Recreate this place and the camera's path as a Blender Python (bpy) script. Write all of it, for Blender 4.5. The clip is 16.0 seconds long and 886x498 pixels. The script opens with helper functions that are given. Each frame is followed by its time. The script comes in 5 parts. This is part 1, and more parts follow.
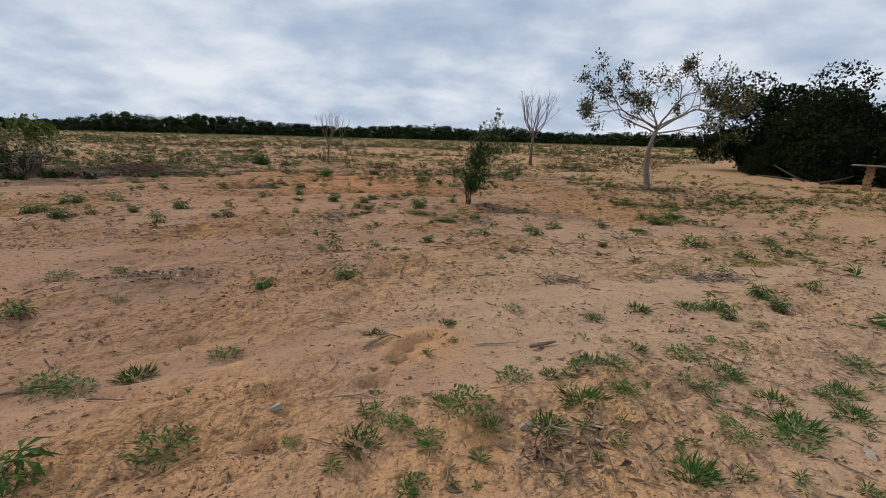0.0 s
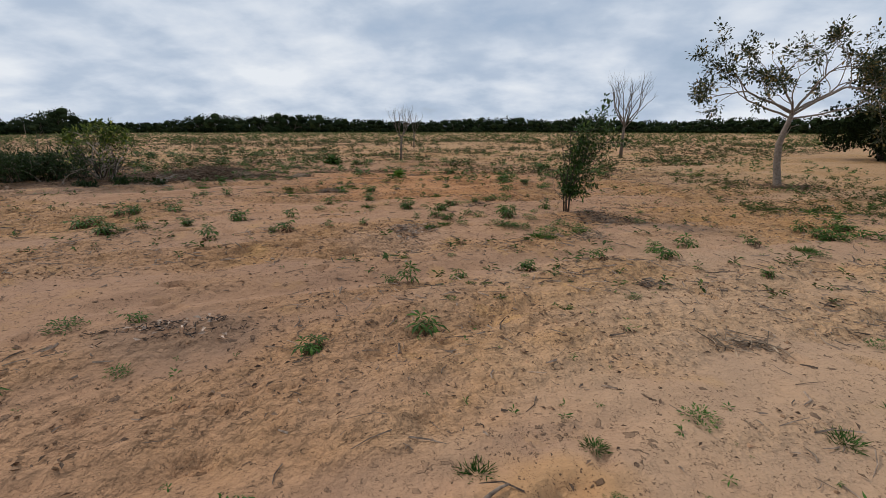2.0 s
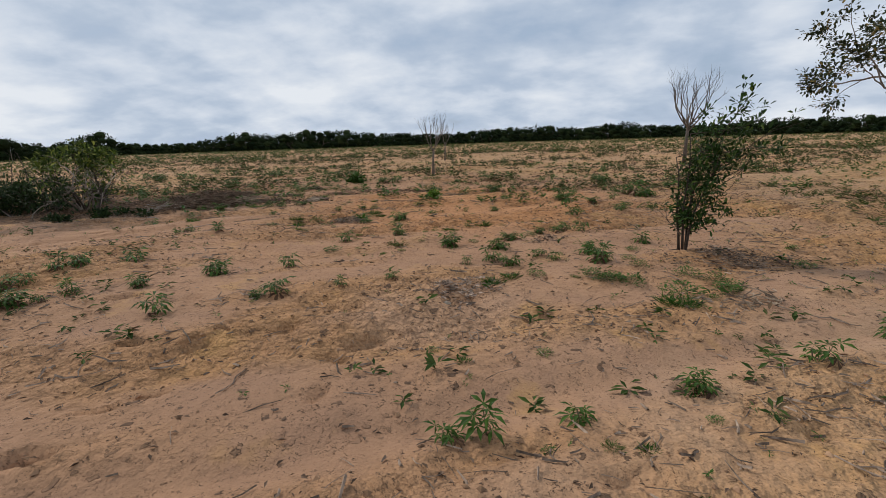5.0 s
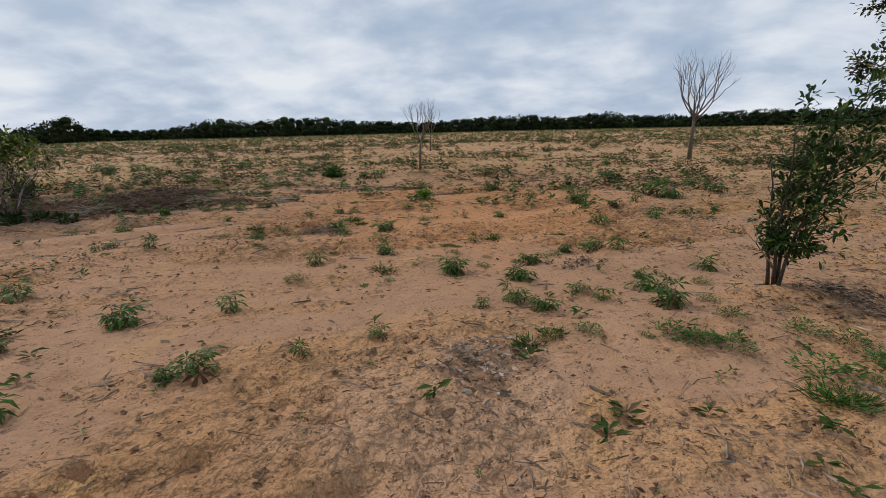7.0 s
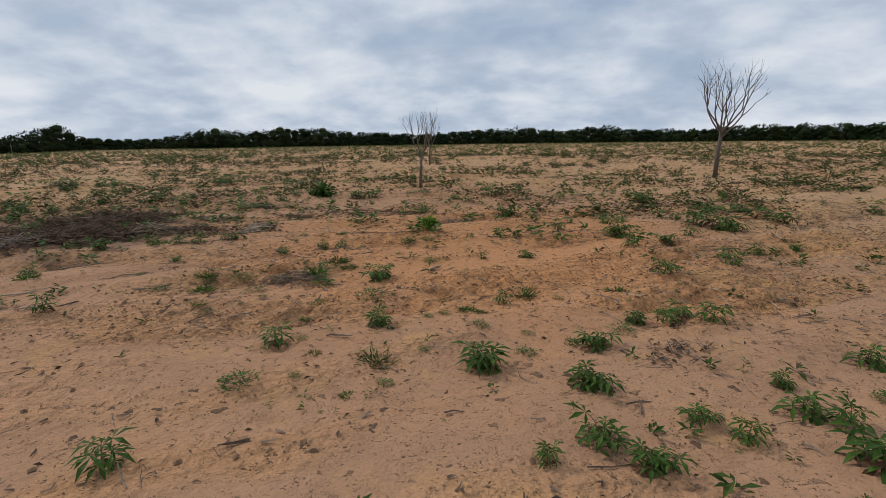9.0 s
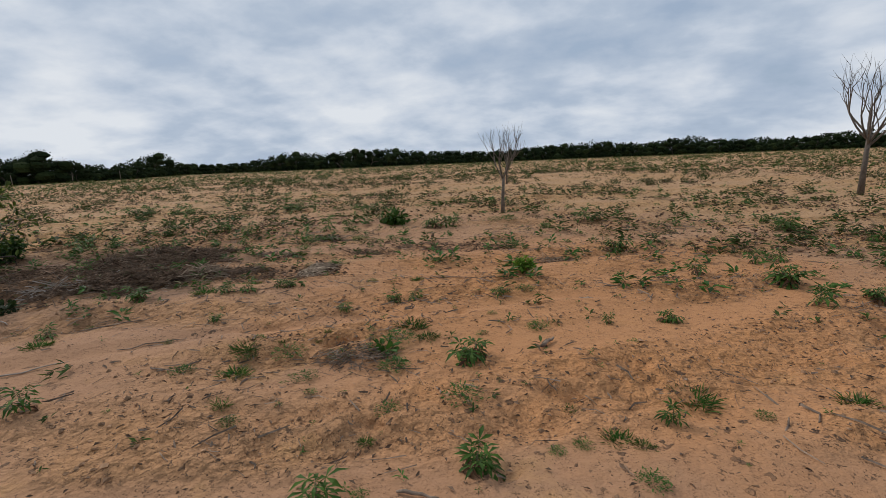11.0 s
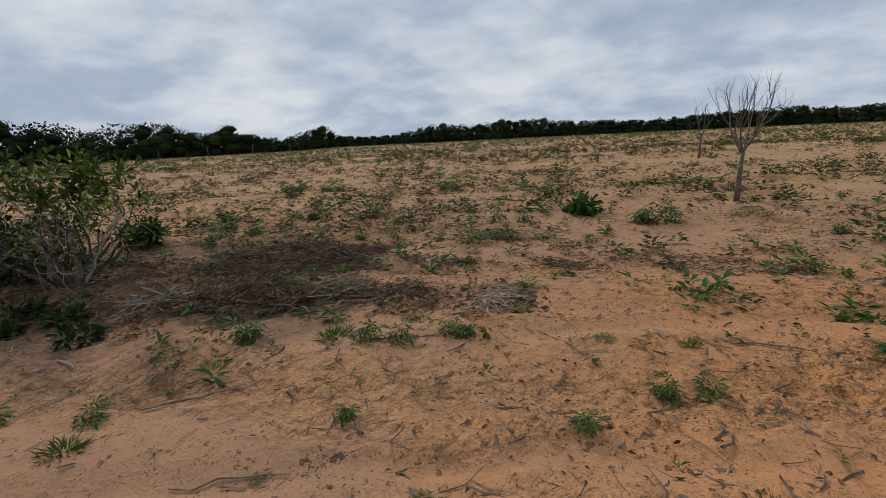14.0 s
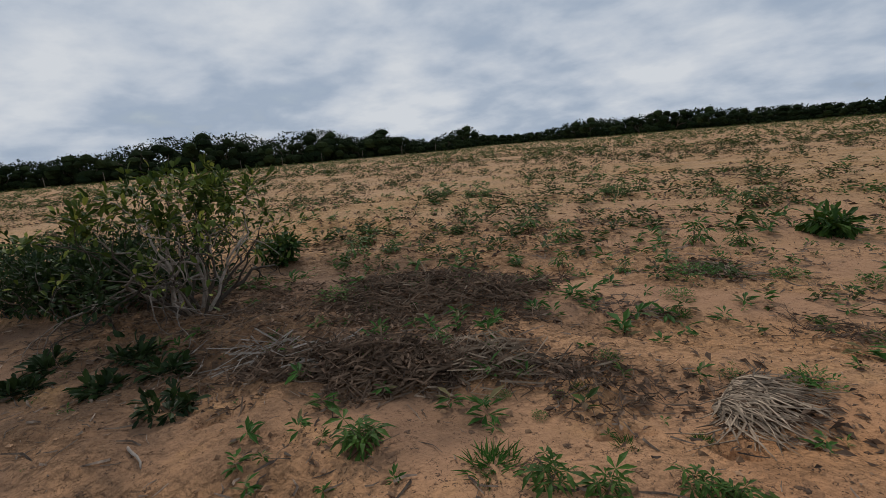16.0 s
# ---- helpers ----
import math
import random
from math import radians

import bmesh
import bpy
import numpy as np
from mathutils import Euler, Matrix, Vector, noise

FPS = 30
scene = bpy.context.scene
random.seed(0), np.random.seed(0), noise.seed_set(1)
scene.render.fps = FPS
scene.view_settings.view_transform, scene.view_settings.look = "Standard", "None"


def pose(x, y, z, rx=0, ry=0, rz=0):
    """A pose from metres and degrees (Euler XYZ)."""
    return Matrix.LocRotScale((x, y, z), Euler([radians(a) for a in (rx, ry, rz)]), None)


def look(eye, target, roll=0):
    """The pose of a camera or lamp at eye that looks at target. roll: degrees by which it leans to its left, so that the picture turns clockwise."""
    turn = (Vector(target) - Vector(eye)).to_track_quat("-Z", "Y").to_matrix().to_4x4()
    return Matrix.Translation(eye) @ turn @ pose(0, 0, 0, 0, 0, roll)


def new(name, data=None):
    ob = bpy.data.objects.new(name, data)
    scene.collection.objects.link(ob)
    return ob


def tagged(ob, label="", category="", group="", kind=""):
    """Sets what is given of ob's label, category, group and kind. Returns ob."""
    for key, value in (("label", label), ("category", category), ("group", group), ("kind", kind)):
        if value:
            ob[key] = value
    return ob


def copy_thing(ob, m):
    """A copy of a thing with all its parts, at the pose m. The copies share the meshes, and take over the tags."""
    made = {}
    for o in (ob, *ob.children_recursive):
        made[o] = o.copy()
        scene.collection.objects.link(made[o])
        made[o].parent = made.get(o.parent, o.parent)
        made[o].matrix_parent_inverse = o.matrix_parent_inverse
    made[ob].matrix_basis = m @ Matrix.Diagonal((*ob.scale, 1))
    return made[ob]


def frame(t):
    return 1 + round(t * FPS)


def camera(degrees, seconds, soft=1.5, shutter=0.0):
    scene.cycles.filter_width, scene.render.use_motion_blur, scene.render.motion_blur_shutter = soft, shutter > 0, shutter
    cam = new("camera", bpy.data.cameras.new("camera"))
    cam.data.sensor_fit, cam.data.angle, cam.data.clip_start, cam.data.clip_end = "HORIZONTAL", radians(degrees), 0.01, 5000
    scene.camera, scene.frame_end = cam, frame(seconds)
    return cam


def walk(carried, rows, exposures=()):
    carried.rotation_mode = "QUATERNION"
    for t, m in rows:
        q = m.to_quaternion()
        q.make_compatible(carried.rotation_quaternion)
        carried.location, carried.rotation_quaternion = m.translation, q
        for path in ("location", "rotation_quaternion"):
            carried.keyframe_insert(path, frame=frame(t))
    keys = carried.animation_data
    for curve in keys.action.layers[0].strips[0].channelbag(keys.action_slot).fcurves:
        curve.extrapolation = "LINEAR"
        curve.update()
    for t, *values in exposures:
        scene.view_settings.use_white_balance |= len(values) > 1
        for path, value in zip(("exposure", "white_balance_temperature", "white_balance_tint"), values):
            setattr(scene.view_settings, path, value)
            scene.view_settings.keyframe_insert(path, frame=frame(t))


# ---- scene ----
cam = camera(84.4, 16.0, 0.5)
METRES, EYE, TILT, LEAN, TURN = 12.9, 1.5, 0.0, 0.0, 0.0
ROWS = [
    (0.0, 0.0, 0.0, 0.0, 0.56, -13.81, -2.3),
    (0.5, -0.0079, 0.0286, -0.0009, 3.43, -14.61, -1.75),
    (1.0, -0.0183, 0.0616, 0.0007, 3.48, -14.71, -1.7),
    (1.5, -0.0214, 0.0894, -0.0011, 5.46, -14.98, -1.27),
    (2.0, -0.0278, 0.1163, 0.0003, 8.64, -14.79, -0.6),
    (2.5, -0.0402, 0.1482, 0.0021, 6.11, -13.72, -0.33),
    (3.0, -0.0492, 0.1819, -0.0011, 6.11, -12.82, 0.42),
    (3.5, -0.0566, 0.2152, 0.0021, 7.26, -12.52, 0.52),
    (4.0, -0.0656, 0.2411, 0.003, 7.26, -12.64, 0.46),
    (4.5, -0.0734, 0.2622, 0.0008, 9.17, -13.34, 0.89),
    (5.0, -0.0832, 0.2952, -0.0056, 11.65, -13.48, 1.3),
    (5.2, -0.0910, 0.3099, -0.0075, 11.25, -13.68, 1.33),
    (7.3, -0.1280, 0.4334, -0.0048, 9.54, -14.82, 0.80),
    (7.5, -0.1320, 0.4468, -0.0064, 10.06, -14.49, 0.82),
    (8.0, -0.1415, 0.4828, -0.0041, 11.45, -14.00, 0.93),
    (8.2, -0.1452, 0.4957, -0.0060, 11.13, -14.03, 0.76),
    (10.3, -0.1841, 0.6100, 0.0010, 7.38, -12.24, 0.32),
    (10.5, -0.1885, 0.6197, -0.0002, 9.04, -12.18, 0.61),
    (11.0, -0.2034, 0.6509, -0.0004, 17.22, -11.39, 1.94),
    (11.5, -0.2172, 0.6743, -0.0018, 20.52, -11.53, 2.42),
    (12.0, -0.231, 0.6983, -0.0008, 21.09, -11.65, 2.45),
    (12.5, -0.2504, 0.7307, -0.0009, 27.35, -10.9, 3.46),
    (13.0, -0.2738, 0.7515, -0.004, 29.62, -10.91, 2.55),
    (13.5, -0.3017, 0.7728, -0.0055, 31.12, -12.87, 2.35),
    (14.0, -0.3305, 0.801, -0.0048, 33.57, -13.96, 2.72),
    (14.5, -0.3523, 0.819, -0.0033, 35.46, -13.93, 3.12),
    (15.0, -0.3749, 0.837, 0.0004, 38.49, -13.95, 3.7),
    (15.5, -0.3958, 0.8597, -0.0022, 44.8, -13.39, 4.96),
    (16.0, -0.4165, 0.875, -0.0043, 49.78, -13.11, 4.97),
]
walk(cam, [(t, pose(0, 0, EYE, TILT, LEAN, TURN) @ pose(METRES * x, METRES * y, METRES * z, 90 + pitch, roll, yaw)) for t, x, y, z, yaw, pitch, roll in ROWS],
     exposures=[(0.0, 0.0), (5.0, -0.03), (7.5, -0.04), (8.0, -0.1), (11.0, -0.12), (13.0, -0.22), (14.5, -0.27), (16.0, -0.35)])

# ---- world, sun ----
scene.view_settings.exposure = 0.0
SUN_EL, SUN_AZ = 40.0, 62.0     # degrees up; degrees to the left of +y
world = bpy.data.worlds.new("overcast_sky")
scene.world = world
world.use_nodes = True
wt = world.node_tree
wt.nodes.clear()


def wnode(kind, **sets):
    n = wt.nodes.new(kind)
    for k, v in sets.items():
        n.inputs[k].default_value = v
    return n


def wmath(op, a, b=None):
    n = wt.nodes.new("ShaderNodeMath")
    n.operation = op
    for i, v in enumerate((a, b)):
        if v is None:
            continue
        if isinstance(v, (int, float)):
            n.inputs[i].default_value = v
        else:
            wt.links.new(v, n.inputs[i])
    return n.outputs[0]


def wramp(fac, stops):
    n = wt.nodes.new("ShaderNodeValToRGB")
    wt.links.new(fac, n.inputs[0])
    el = n.color_ramp.elements
    while len(el) < len(stops):
        el.new(0.5)
    for e, (p, c) in zip(el, stops):
        e.position, e.color = p, (*c, 1)
    return n.outputs[0]


sky = wt.nodes.new("ShaderNodeTexSky")
sky.sky_type, sky.sun_disc = "NISHITA", False
sky.sun_elevation, sky.sun_rotation = radians(SUN_EL), radians(-SUN_AZ)
tc = wt.nodes.new("ShaderNodeTexCoord")
sep = wt.nodes.new("ShaderNodeSeparateXYZ")
wt.links.new(tc.outputs["Generated"], sep.inputs[0])
up = wmath("ADD", wmath("MAXIMUM", sep.outputs[2], 0.0), 0.33)
comb = wt.nodes.new("ShaderNodeCombineXYZ")
wt.links.new(wmath("DIVIDE", sep.outputs[0], up), comb.inputs[0])
wt.links.new(wmath("DIVIDE", sep.outputs[1], up), comb.inputs[1])
wt.links.new(wmath("MULTIPLY", sep.outputs[2], 1.5), comb.inputs[2])
big = wnode("ShaderNodeTexNoise", Scale=1.15, Detail=3.0, Roughness=0.45, Distortion=0.0)
fine = wnode("ShaderNodeTexNoise", Scale=3.8, Detail=6.0, Roughness=0.52, Distortion=0.1)
for n in (big, fine):
    wt.links.new(comb.outputs[0], n.inputs["Vector"])
mixed = wmath("ADD", wmath("MULTIPLY", big.outputs[0], 0.56), wmath("MULTIPLY", fine.outputs[0], 0.44))
cloud = wramp(mixed, [(0.37, (0.38, 0.475, 0.62)), (0.46, (0.48, 0.565, 0.69)), (0.52, (0.60, 0.67, 0.775)), (0.63, (0.79, 0.83, 0.885))])
cover = wramp(mixed, [(0.30, (0.72, 0.72, 0.72)), (0.42, (1, 1, 1))])
blue = wt.nodes.new("ShaderNodeVectorMath")
blue.operation = "SCALE"
blue.inputs["Scale"].default_value = 0.1
wt.links.new(sky.outputs[0], blue.inputs[0])
blend = wt.nodes.new("ShaderNodeMixRGB")
wt.links.new(cover, blend.inputs[0])
wt.links.new(blue.outputs[0], blend.inputs[1])
wt.links.new(cloud, blend.inputs[2])
bg = wt.nodes.new("ShaderNodeBackground")
bg.inputs["Strength"].default_value = 1.0
wt.links.new(blend.outputs[0], bg.inputs[0])
wo = wt.nodes.new("ShaderNodeOutputWorld")
wt.links.new(bg.outputs[0], wo.inputs[0])

sun = new("sun", bpy.data.lights.new("sun", "SUN"))
sun.data.energy, sun.data.angle, sun.data.color = 1.9, radians(7), (1.0, 0.94, 0.86)
sa, se = radians(SUN_AZ), radians(SUN_EL)
sun.matrix_world = look((-30 * math.sin(sa) * math.cos(se), 30 * math.cos(sa) * math.cos(se), 30 * math.sin(se)), (0, 0, 0))


# ---- materials ----
def material(name, rough=0.9):
    m = bpy.data.materials.new(name)
    m.use_nodes = True
    nt = m.node_tree
    b = nt.nodes["Principled BSDF"]
    b.inputs["Roughness"].default_value = rough
    b.inputs["Specular IOR Level"].default_value = 0.25
    return m, nt, b


def noise_tex(nt, scale, detail=4.0, rough=0.55, vector=None):
    n = nt.nodes.new("ShaderNodeTexNoise")
    n.inputs["Scale"].default_value, n.inputs["Detail"].default_value, n.inputs["Roughness"].default_value = scale, detail, rough
    if vector is not None:
        nt.links.new(vector, n.inputs["Vector"])
    return n.outputs[0]


def ramp(nt, fac, stops):
    n = nt.nodes.new("ShaderNodeValToRGB")
    nt.links.new(fac, n.inputs[0])
    el = n.color_ramp.elements
    while len(el) < len(stops):
        el.new(0.5)
    for e, (p, c) in zip(el, stops):
        c = (c, c, c) if isinstance(c, (int, float)) else c
        e.position, e.color = p, (*c, 1)
    return n.outputs[0]


def mix(nt, fac, a, b, kind="MIX"):
    n = nt.nodes.new("ShaderNodeMixRGB")
    n.blend_type = kind
    for i, v in enumerate((fac, a, b)):
        if isinstance(v, (int, float)):
            n.inputs[i].default_value = v if i == 0 else (v, v, v, 1)
        elif isinstance(v, tuple):
            n.inputs[i].default_value = (*v, 1)
        else:
            nt.links.new(v, n.inputs[i])
    return n.outputs[0]


def calc(nt, op, a, b):
    n = nt.nodes.new("ShaderNodeMath")
    n.operation, n.use_clamp = op, False
    for i, v in enumerate((a, b)):
        if isinstance(v, (int, float)):
            n.inputs[i].default_value = v
        else:
            nt.links.new(v, n.inputs[i])
    return n.outputs[0]


def bump(nt, b, height, strength, distance):
    n = nt.nodes.new("ShaderNodeBump")
    n.inputs["Strength"].default_value, n.inputs["Distance"].default_value = strength, distance
    nt.links.new(height, n.inputs["Height"])
    nt.links.new(n.outputs[0], b.inputs["Normal"])


def spot(nt, pos, centre, radius, ragged):
    """1 inside a ragged patch round centre, 0 outside."""
    n = nt.nodes.new("ShaderNodeVectorMath")
    n.operation = "DISTANCE"
    nt.links.new(pos, n.inputs[0])
    n.inputs[1].default_value = (*centre, 0)
    d = calc(nt, "DIVIDE", n.outputs["Value"], radius)
    d = calc(nt, "ADD", d, calc(nt, "MULTIPLY", calc(nt, "SUBTRACT", noise_tex(nt, 1.3, 5.0, 0.6, pos), 0.5), ragged))
    return ramp(nt, d, [(0.55, 1.0), (1.0, 0.0)])


def dots(nt, pos, scale, size, share):
    """Small dark bits, debris and painted stand-ins for small soil shadows: 1 on them, 0 between."""
    n = nt.nodes.new("ShaderNodeTexVoronoi")
    n.inputs["Scale"].default_value, n.inputs["Randomness"].default_value = scale, 1.0
    warp = mix(nt, 0.12, pos, noise_colour(nt, scale * 1.5, pos))
    nt.links.new(warp, n.inputs["Vector"])
    near = ramp(nt, n.outputs["Distance"], [(size * 0.8, 1.0), (size, 0.0)])
    sep = nt.nodes.new("ShaderNodeSeparateColor")
    nt.links.new(n.outputs["Color"], sep.inputs[0])
    return mix(nt, 1.0, near, ramp(nt, sep.outputs[0], [(1.0 - share, 0.0), (1.0 - share + 0.01, 1.0)]), "MULTIPLY")


def noise_colour(nt, scale, pos):
    n = nt.nodes.new("ShaderNodeTexNoise")
    n.inputs["Scale"].default_value = scale
    nt.links.new(pos, n.inputs["Vector"])
    return n.outputs["Color"]


def soil_material():
    m, nt, b = material("sandy_soil", 0.95)
    g = nt.nodes.new("ShaderNodeNewGeometry")
    pos = g.outputs["Position"]
    at = nt.nodes.new("ShaderNodeAttribute")
    at.attribute_name = "tilth"
    tilth = at.outputs["Fac"]
    wide = noise_tex(nt, 0.42, 4.0, 0.6, pos)
    grain = noise_tex(nt, 55.0, 3.0, 0.6, pos)
    crumbly = ramp(nt, wide, [(0.36, (0.435, 0.242, 0.122)), (0.50, (0.46, 0.246, 0.105)), (0.64, (0.49, 0.247, 0.085))])
    washed = ramp(nt, noise_tex(nt, 1.6, 4.0, 0.55, pos), [(0.35, (0.365, 0.208, 0.124)), (0.65, (0.435, 0.246, 0.137))])
    col = mix(nt, ramp(nt, tilth, [(0.1, 0.0), (0.9, 0.8)]), washed, crumbly)
    ochre = ramp(nt, noise_tex(nt, 1.3, 5.0, 0.65, pos), [(0.58, 0.0), (0.68, 0.45)])
    col = mix(nt, ochre, col, (0.54, 0.30, 0.10))
    dry = calc(nt, "SUBTRACT", 0.6, calc(nt, "MULTIPLY", spot(nt, pos, (-4.0, 6.0), 15.0, 0.8), 0.6))
    col = mix(nt, dry, col, (0.51, 0.31, 0.148))
    col = mix(nt, calc(nt, "MULTIPLY", spot(nt, pos, (-5.0, 14.5), 8.5, 0.7), 0.5), col, (0.4, 0.205, 0.105))
    col = mix(nt, calc(nt, "MULTIPLY", spot(nt, pos, (-3.9, 4.4), 4.0, 1.0), 0.45), col, (0.31, 0.17, 0.098))
    col = mix(nt, calc(nt, "MULTIPLY", spot(nt, pos, (3.2, 4.5), 4.5, 0.9), 0.5), col, (0.5, 0.335, 0.205))
    col = mix(nt, calc(nt, "MULTIPLY", spot(nt, pos, (-2.6, 13.6), 3.6, 0.9), 0.6), col, (0.53, 0.235, 0.085))
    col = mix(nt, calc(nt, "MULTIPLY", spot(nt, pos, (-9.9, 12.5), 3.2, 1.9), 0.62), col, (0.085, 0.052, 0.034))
    col = mix(nt, calc(nt, "MULTIPLY", spot(nt, pos, (-2.7, 4.45), 0.7, 1.9), 0.3), col, (0.09, 0.075, 0.07))
    col = mix(nt, calc(nt, "MULTIPLY", spot(nt, pos, (-1.9, 7.6), 0.9, 1.2), 0.4), col, (0.5, 0.31, 0.2))
    col = mix(nt, calc(nt, "MULTIPLY", spot(nt, pos, (-0.12, 3.15), 0.4, 1.6), 0.5), col, (0.5, 0.26, 0.095))
    mottle = ramp(nt, noise_tex(nt, 7.0, 3.0, 0.55, pos), [(0.34, 0.78), (0.5, 1.03)])
    col = mix(nt, ramp(nt, tilth, [(0.1, 0.25), (0.8, 0.9)]), col, mix(nt, 1.0, col, mottle, "MULTIPLY"))
    patchy = ramp(nt, noise_tex(nt, 1.4, 4.0, 0.6, pos), [(0.38, 0.3), (0.56, 1.0)])
    # dark specks in the colour: debris, and small shadows between crumbs
    bits = mix(nt, 1.0, dots(nt, pos, 26.0, 0.3, 0.45), dots(nt, pos, 11.0, 0.25, 0.28), "ADD")
    bits = mix(nt, 1.0, bits, dots(nt, pos, 55.0, 0.33, 0.3), "ADD")
    bits = mix(nt, 1.0, bits, dots(nt, pos, 6.0, 0.17, 0.12), "ADD")
    col = mix(nt, calc(nt, "MULTIPLY", mix(nt, 1.0, bits, patchy, "MULTIPLY"), 0.85), col, (0.10, 0.06, 0.038))
    col = mix(nt, ramp(nt, tilth, [(0.1, 0.25), (0.8, 0.7)]), col, mix(nt, 1.0, col, ramp(nt, grain, [(0.3, 0.72), (0.7, 1.25)]), "MULTIPLY"))
    nt.links.new(col, b.inputs["Base Color"])
    lumps = calc(nt, "MULTIPLY", noise_tex(nt, 13.0, 3.0, 0.5, pos), calc(nt, "ADD", tilth, 0.15))
    lumps = calc(nt, "ADD", lumps, calc(nt, "ADD", calc(nt, "MULTIPLY", grain, 0.1), calc(nt, "MULTIPLY", bits, 0.12)))
    bump(nt, b, lumps, 1.0, 0.085)
    return m


def plain_material(name, dark, light, scale, rough=0.85, relief=0.01, island=False):
    m, nt, b = material(name, rough)
    t = nt.nodes.new("ShaderNodeTexCoord")
    n = noise_tex(nt, scale, 5.0, 0.65, t.outputs["Object"])
    col = ramp(nt, n, [(0.3, dark), (0.7, light)])
    if island:
        g = nt.nodes.new("ShaderNodeNewGeometry")
        col = mix(nt, 0.8, col, ramp(nt, g.outputs["Random Per Island"], [(0.0, 0.3), (1.0, 1.5)]), "MULTIPLY")
    else:
        o = nt.nodes.new("ShaderNodeObjectInfo")
        col = mix(nt, 0.6, col, ramp(nt, o.outputs["Random"], [(0.0, 0.7), (1.0, 1.25)]), "MULTIPLY")
    nt.links.new(col, b.inputs["Base Color"])
    if relief:
        bump(nt, b, n, 0.6, relief)
    return m


def leaf_material(name, dark, light, rough=0.6, clear=0.2, other=None, share=0.2, gloss=0.15):
    """A leaf: tint by island and by object, some light comes through it."""
    m, nt, b = material(name, rough)
    b.inputs["Specular IOR Level"].default_value = gloss
    g = nt.nodes.new("ShaderNodeNewGeometry")
    o = nt.nodes.new("ShaderNodeObjectInfo")
    r = g.outputs["Random Per Island"]
    col = ramp(nt, r, [(0.0, dark), (1.0, light)])
    if other:
        col = mix(nt, ramp(nt, r, [(1.0 - share, 0.0), (1.0 - share + 0.02, 1.0)]), col, other)
    col = mix(nt, 0.7, col, ramp(nt, o.outputs["Random"], [(0.0, 0.7), (1.0, 1.3)]), "MULTIPLY")
    col = mix(nt, 0.5, col, ramp(nt, noise_tex(nt, 6.0, 3.0, 0.6, g.outputs["Position"]), [(0.3, 0.6), (0.7, 1.3)]), "MULTIPLY")
    nt.links.new(col, b.inputs["Base Color"])
    tr = nt.nodes.new("ShaderNodeBsdfTranslucent")
    nt.links.new(col, tr.inputs[0])
    mx = nt.nodes.new("ShaderNodeMixShader")
    mx.inputs[0].default_value = clear
    nt.links.new(b.outputs[0], mx.inputs[1])
    nt.links.new(tr.outputs[0], mx.inputs[2])
    nt.links.new(mx.outputs[0], nt.nodes["Material Output"].inputs[0])
    return m


SOIL = soil_material()
CLOD = plain_material("soil_clod", (0.18, 0.1, 0.058), (0.42, 0.245, 0.135), 14, 0.95, 0.0, True)
GREY_BARK = plain_material("grey_dead_bark", (0.07, 0.056, 0.046), (0.21, 0.17, 0.135), 20, 0.9, 0.01)
BARK = plain_material("grey_brown_bark", (0.12, 0.09, 0.07), (0.32, 0.26, 0.21), 22, 0.9, 0.02)
PALE_BARK = plain_material("pale_dead_bark", (0.2, 0.16, 0.13), (0.42, 0.36, 0.30), 18, 0.9, 0.01)
DARK_BARK = plain_material("dark_bark", (0.035, 0.028, 0.022), (0.11, 0.085, 0.065), 18, 0.95, 0.02)
PALE_LEAF = plain_material("pale_dry_leaf", (0.3, 0.2, 0.14), (0.55, 0.42, 0.32), 7, 0.85, 0.0, True)
TWIG = plain_material("dry_twig", (0.06, 0.04, 0.03), (0.42, 0.31, 0.225), 12, 0.9, 0.0, True)
BRUSH = plain_material("old_brush", (0.03, 0.019, 0.012), (0.29, 0.19, 0.125), 9, 0.95, 0.0, True)
STRAW = plain_material("grey_straw", (0.1, 0.066, 0.042), (0.46, 0.34, 0.235), 9, 0.9, 0.0, True)
DEAD_LEAF = plain_material("dead_leaf", (0.06, 0.034, 0.022), (0.26, 0.165, 0.105), 7, 0.85, 0.0, True)
CHAR = plain_material("charcoal", (0.012, 0.011, 0.011), (0.06, 0.055, 0.05), 10, 0.9, 0.0, True)
CASSAVA_LEAF = leaf_material("cassava_leaf", (0.026, 0.064, 0.010), (0.07, 0.13, 0.02))
WILTED_LEAF = leaf_material("wilted_leaf", (0.07, 0.03, 0.02), (0.13, 0.07, 0.035))
CASSAVA_STEM = plain_material("cassava_stem", (0.08, 0.07, 0.04), (0.2, 0.15, 0.09), 20, 0.8, 0.0)
WEED_LEAF = leaf_material("weed_leaf", (0.035, 0.095, 0.014), (0.08, 0.175, 0.03), other=(0.22, 0.18, 0.08), share=0.12)
BRIGHT_LEAF = leaf_material("bright_leaf", (0.09, 0.2, 0.02), (0.2, 0.34, 0.04))
FIELD_LEAF = leaf_material("field_leaf", (0.026, 0.052, 0.010), (0.085, 0.12, 0.026), 0.7, 0.2, (0.14, 0.09, 0.05), 0.12)
SHRUB_LEAF = leaf_material("shrub_leaf", (0.02, 0.048, 0.011), (0.065, 0.125, 0.028), 0.55, 0.25, (0.14, 0.2, 0.04), 0.12)
BUSH_LEAF = leaf_material("bush_leaf", (0.026, 0.05, 0.009), (0.13, 0.17, 0.028), 0.6, 0.25, (0.26, 0.28, 0.05), 0.2)
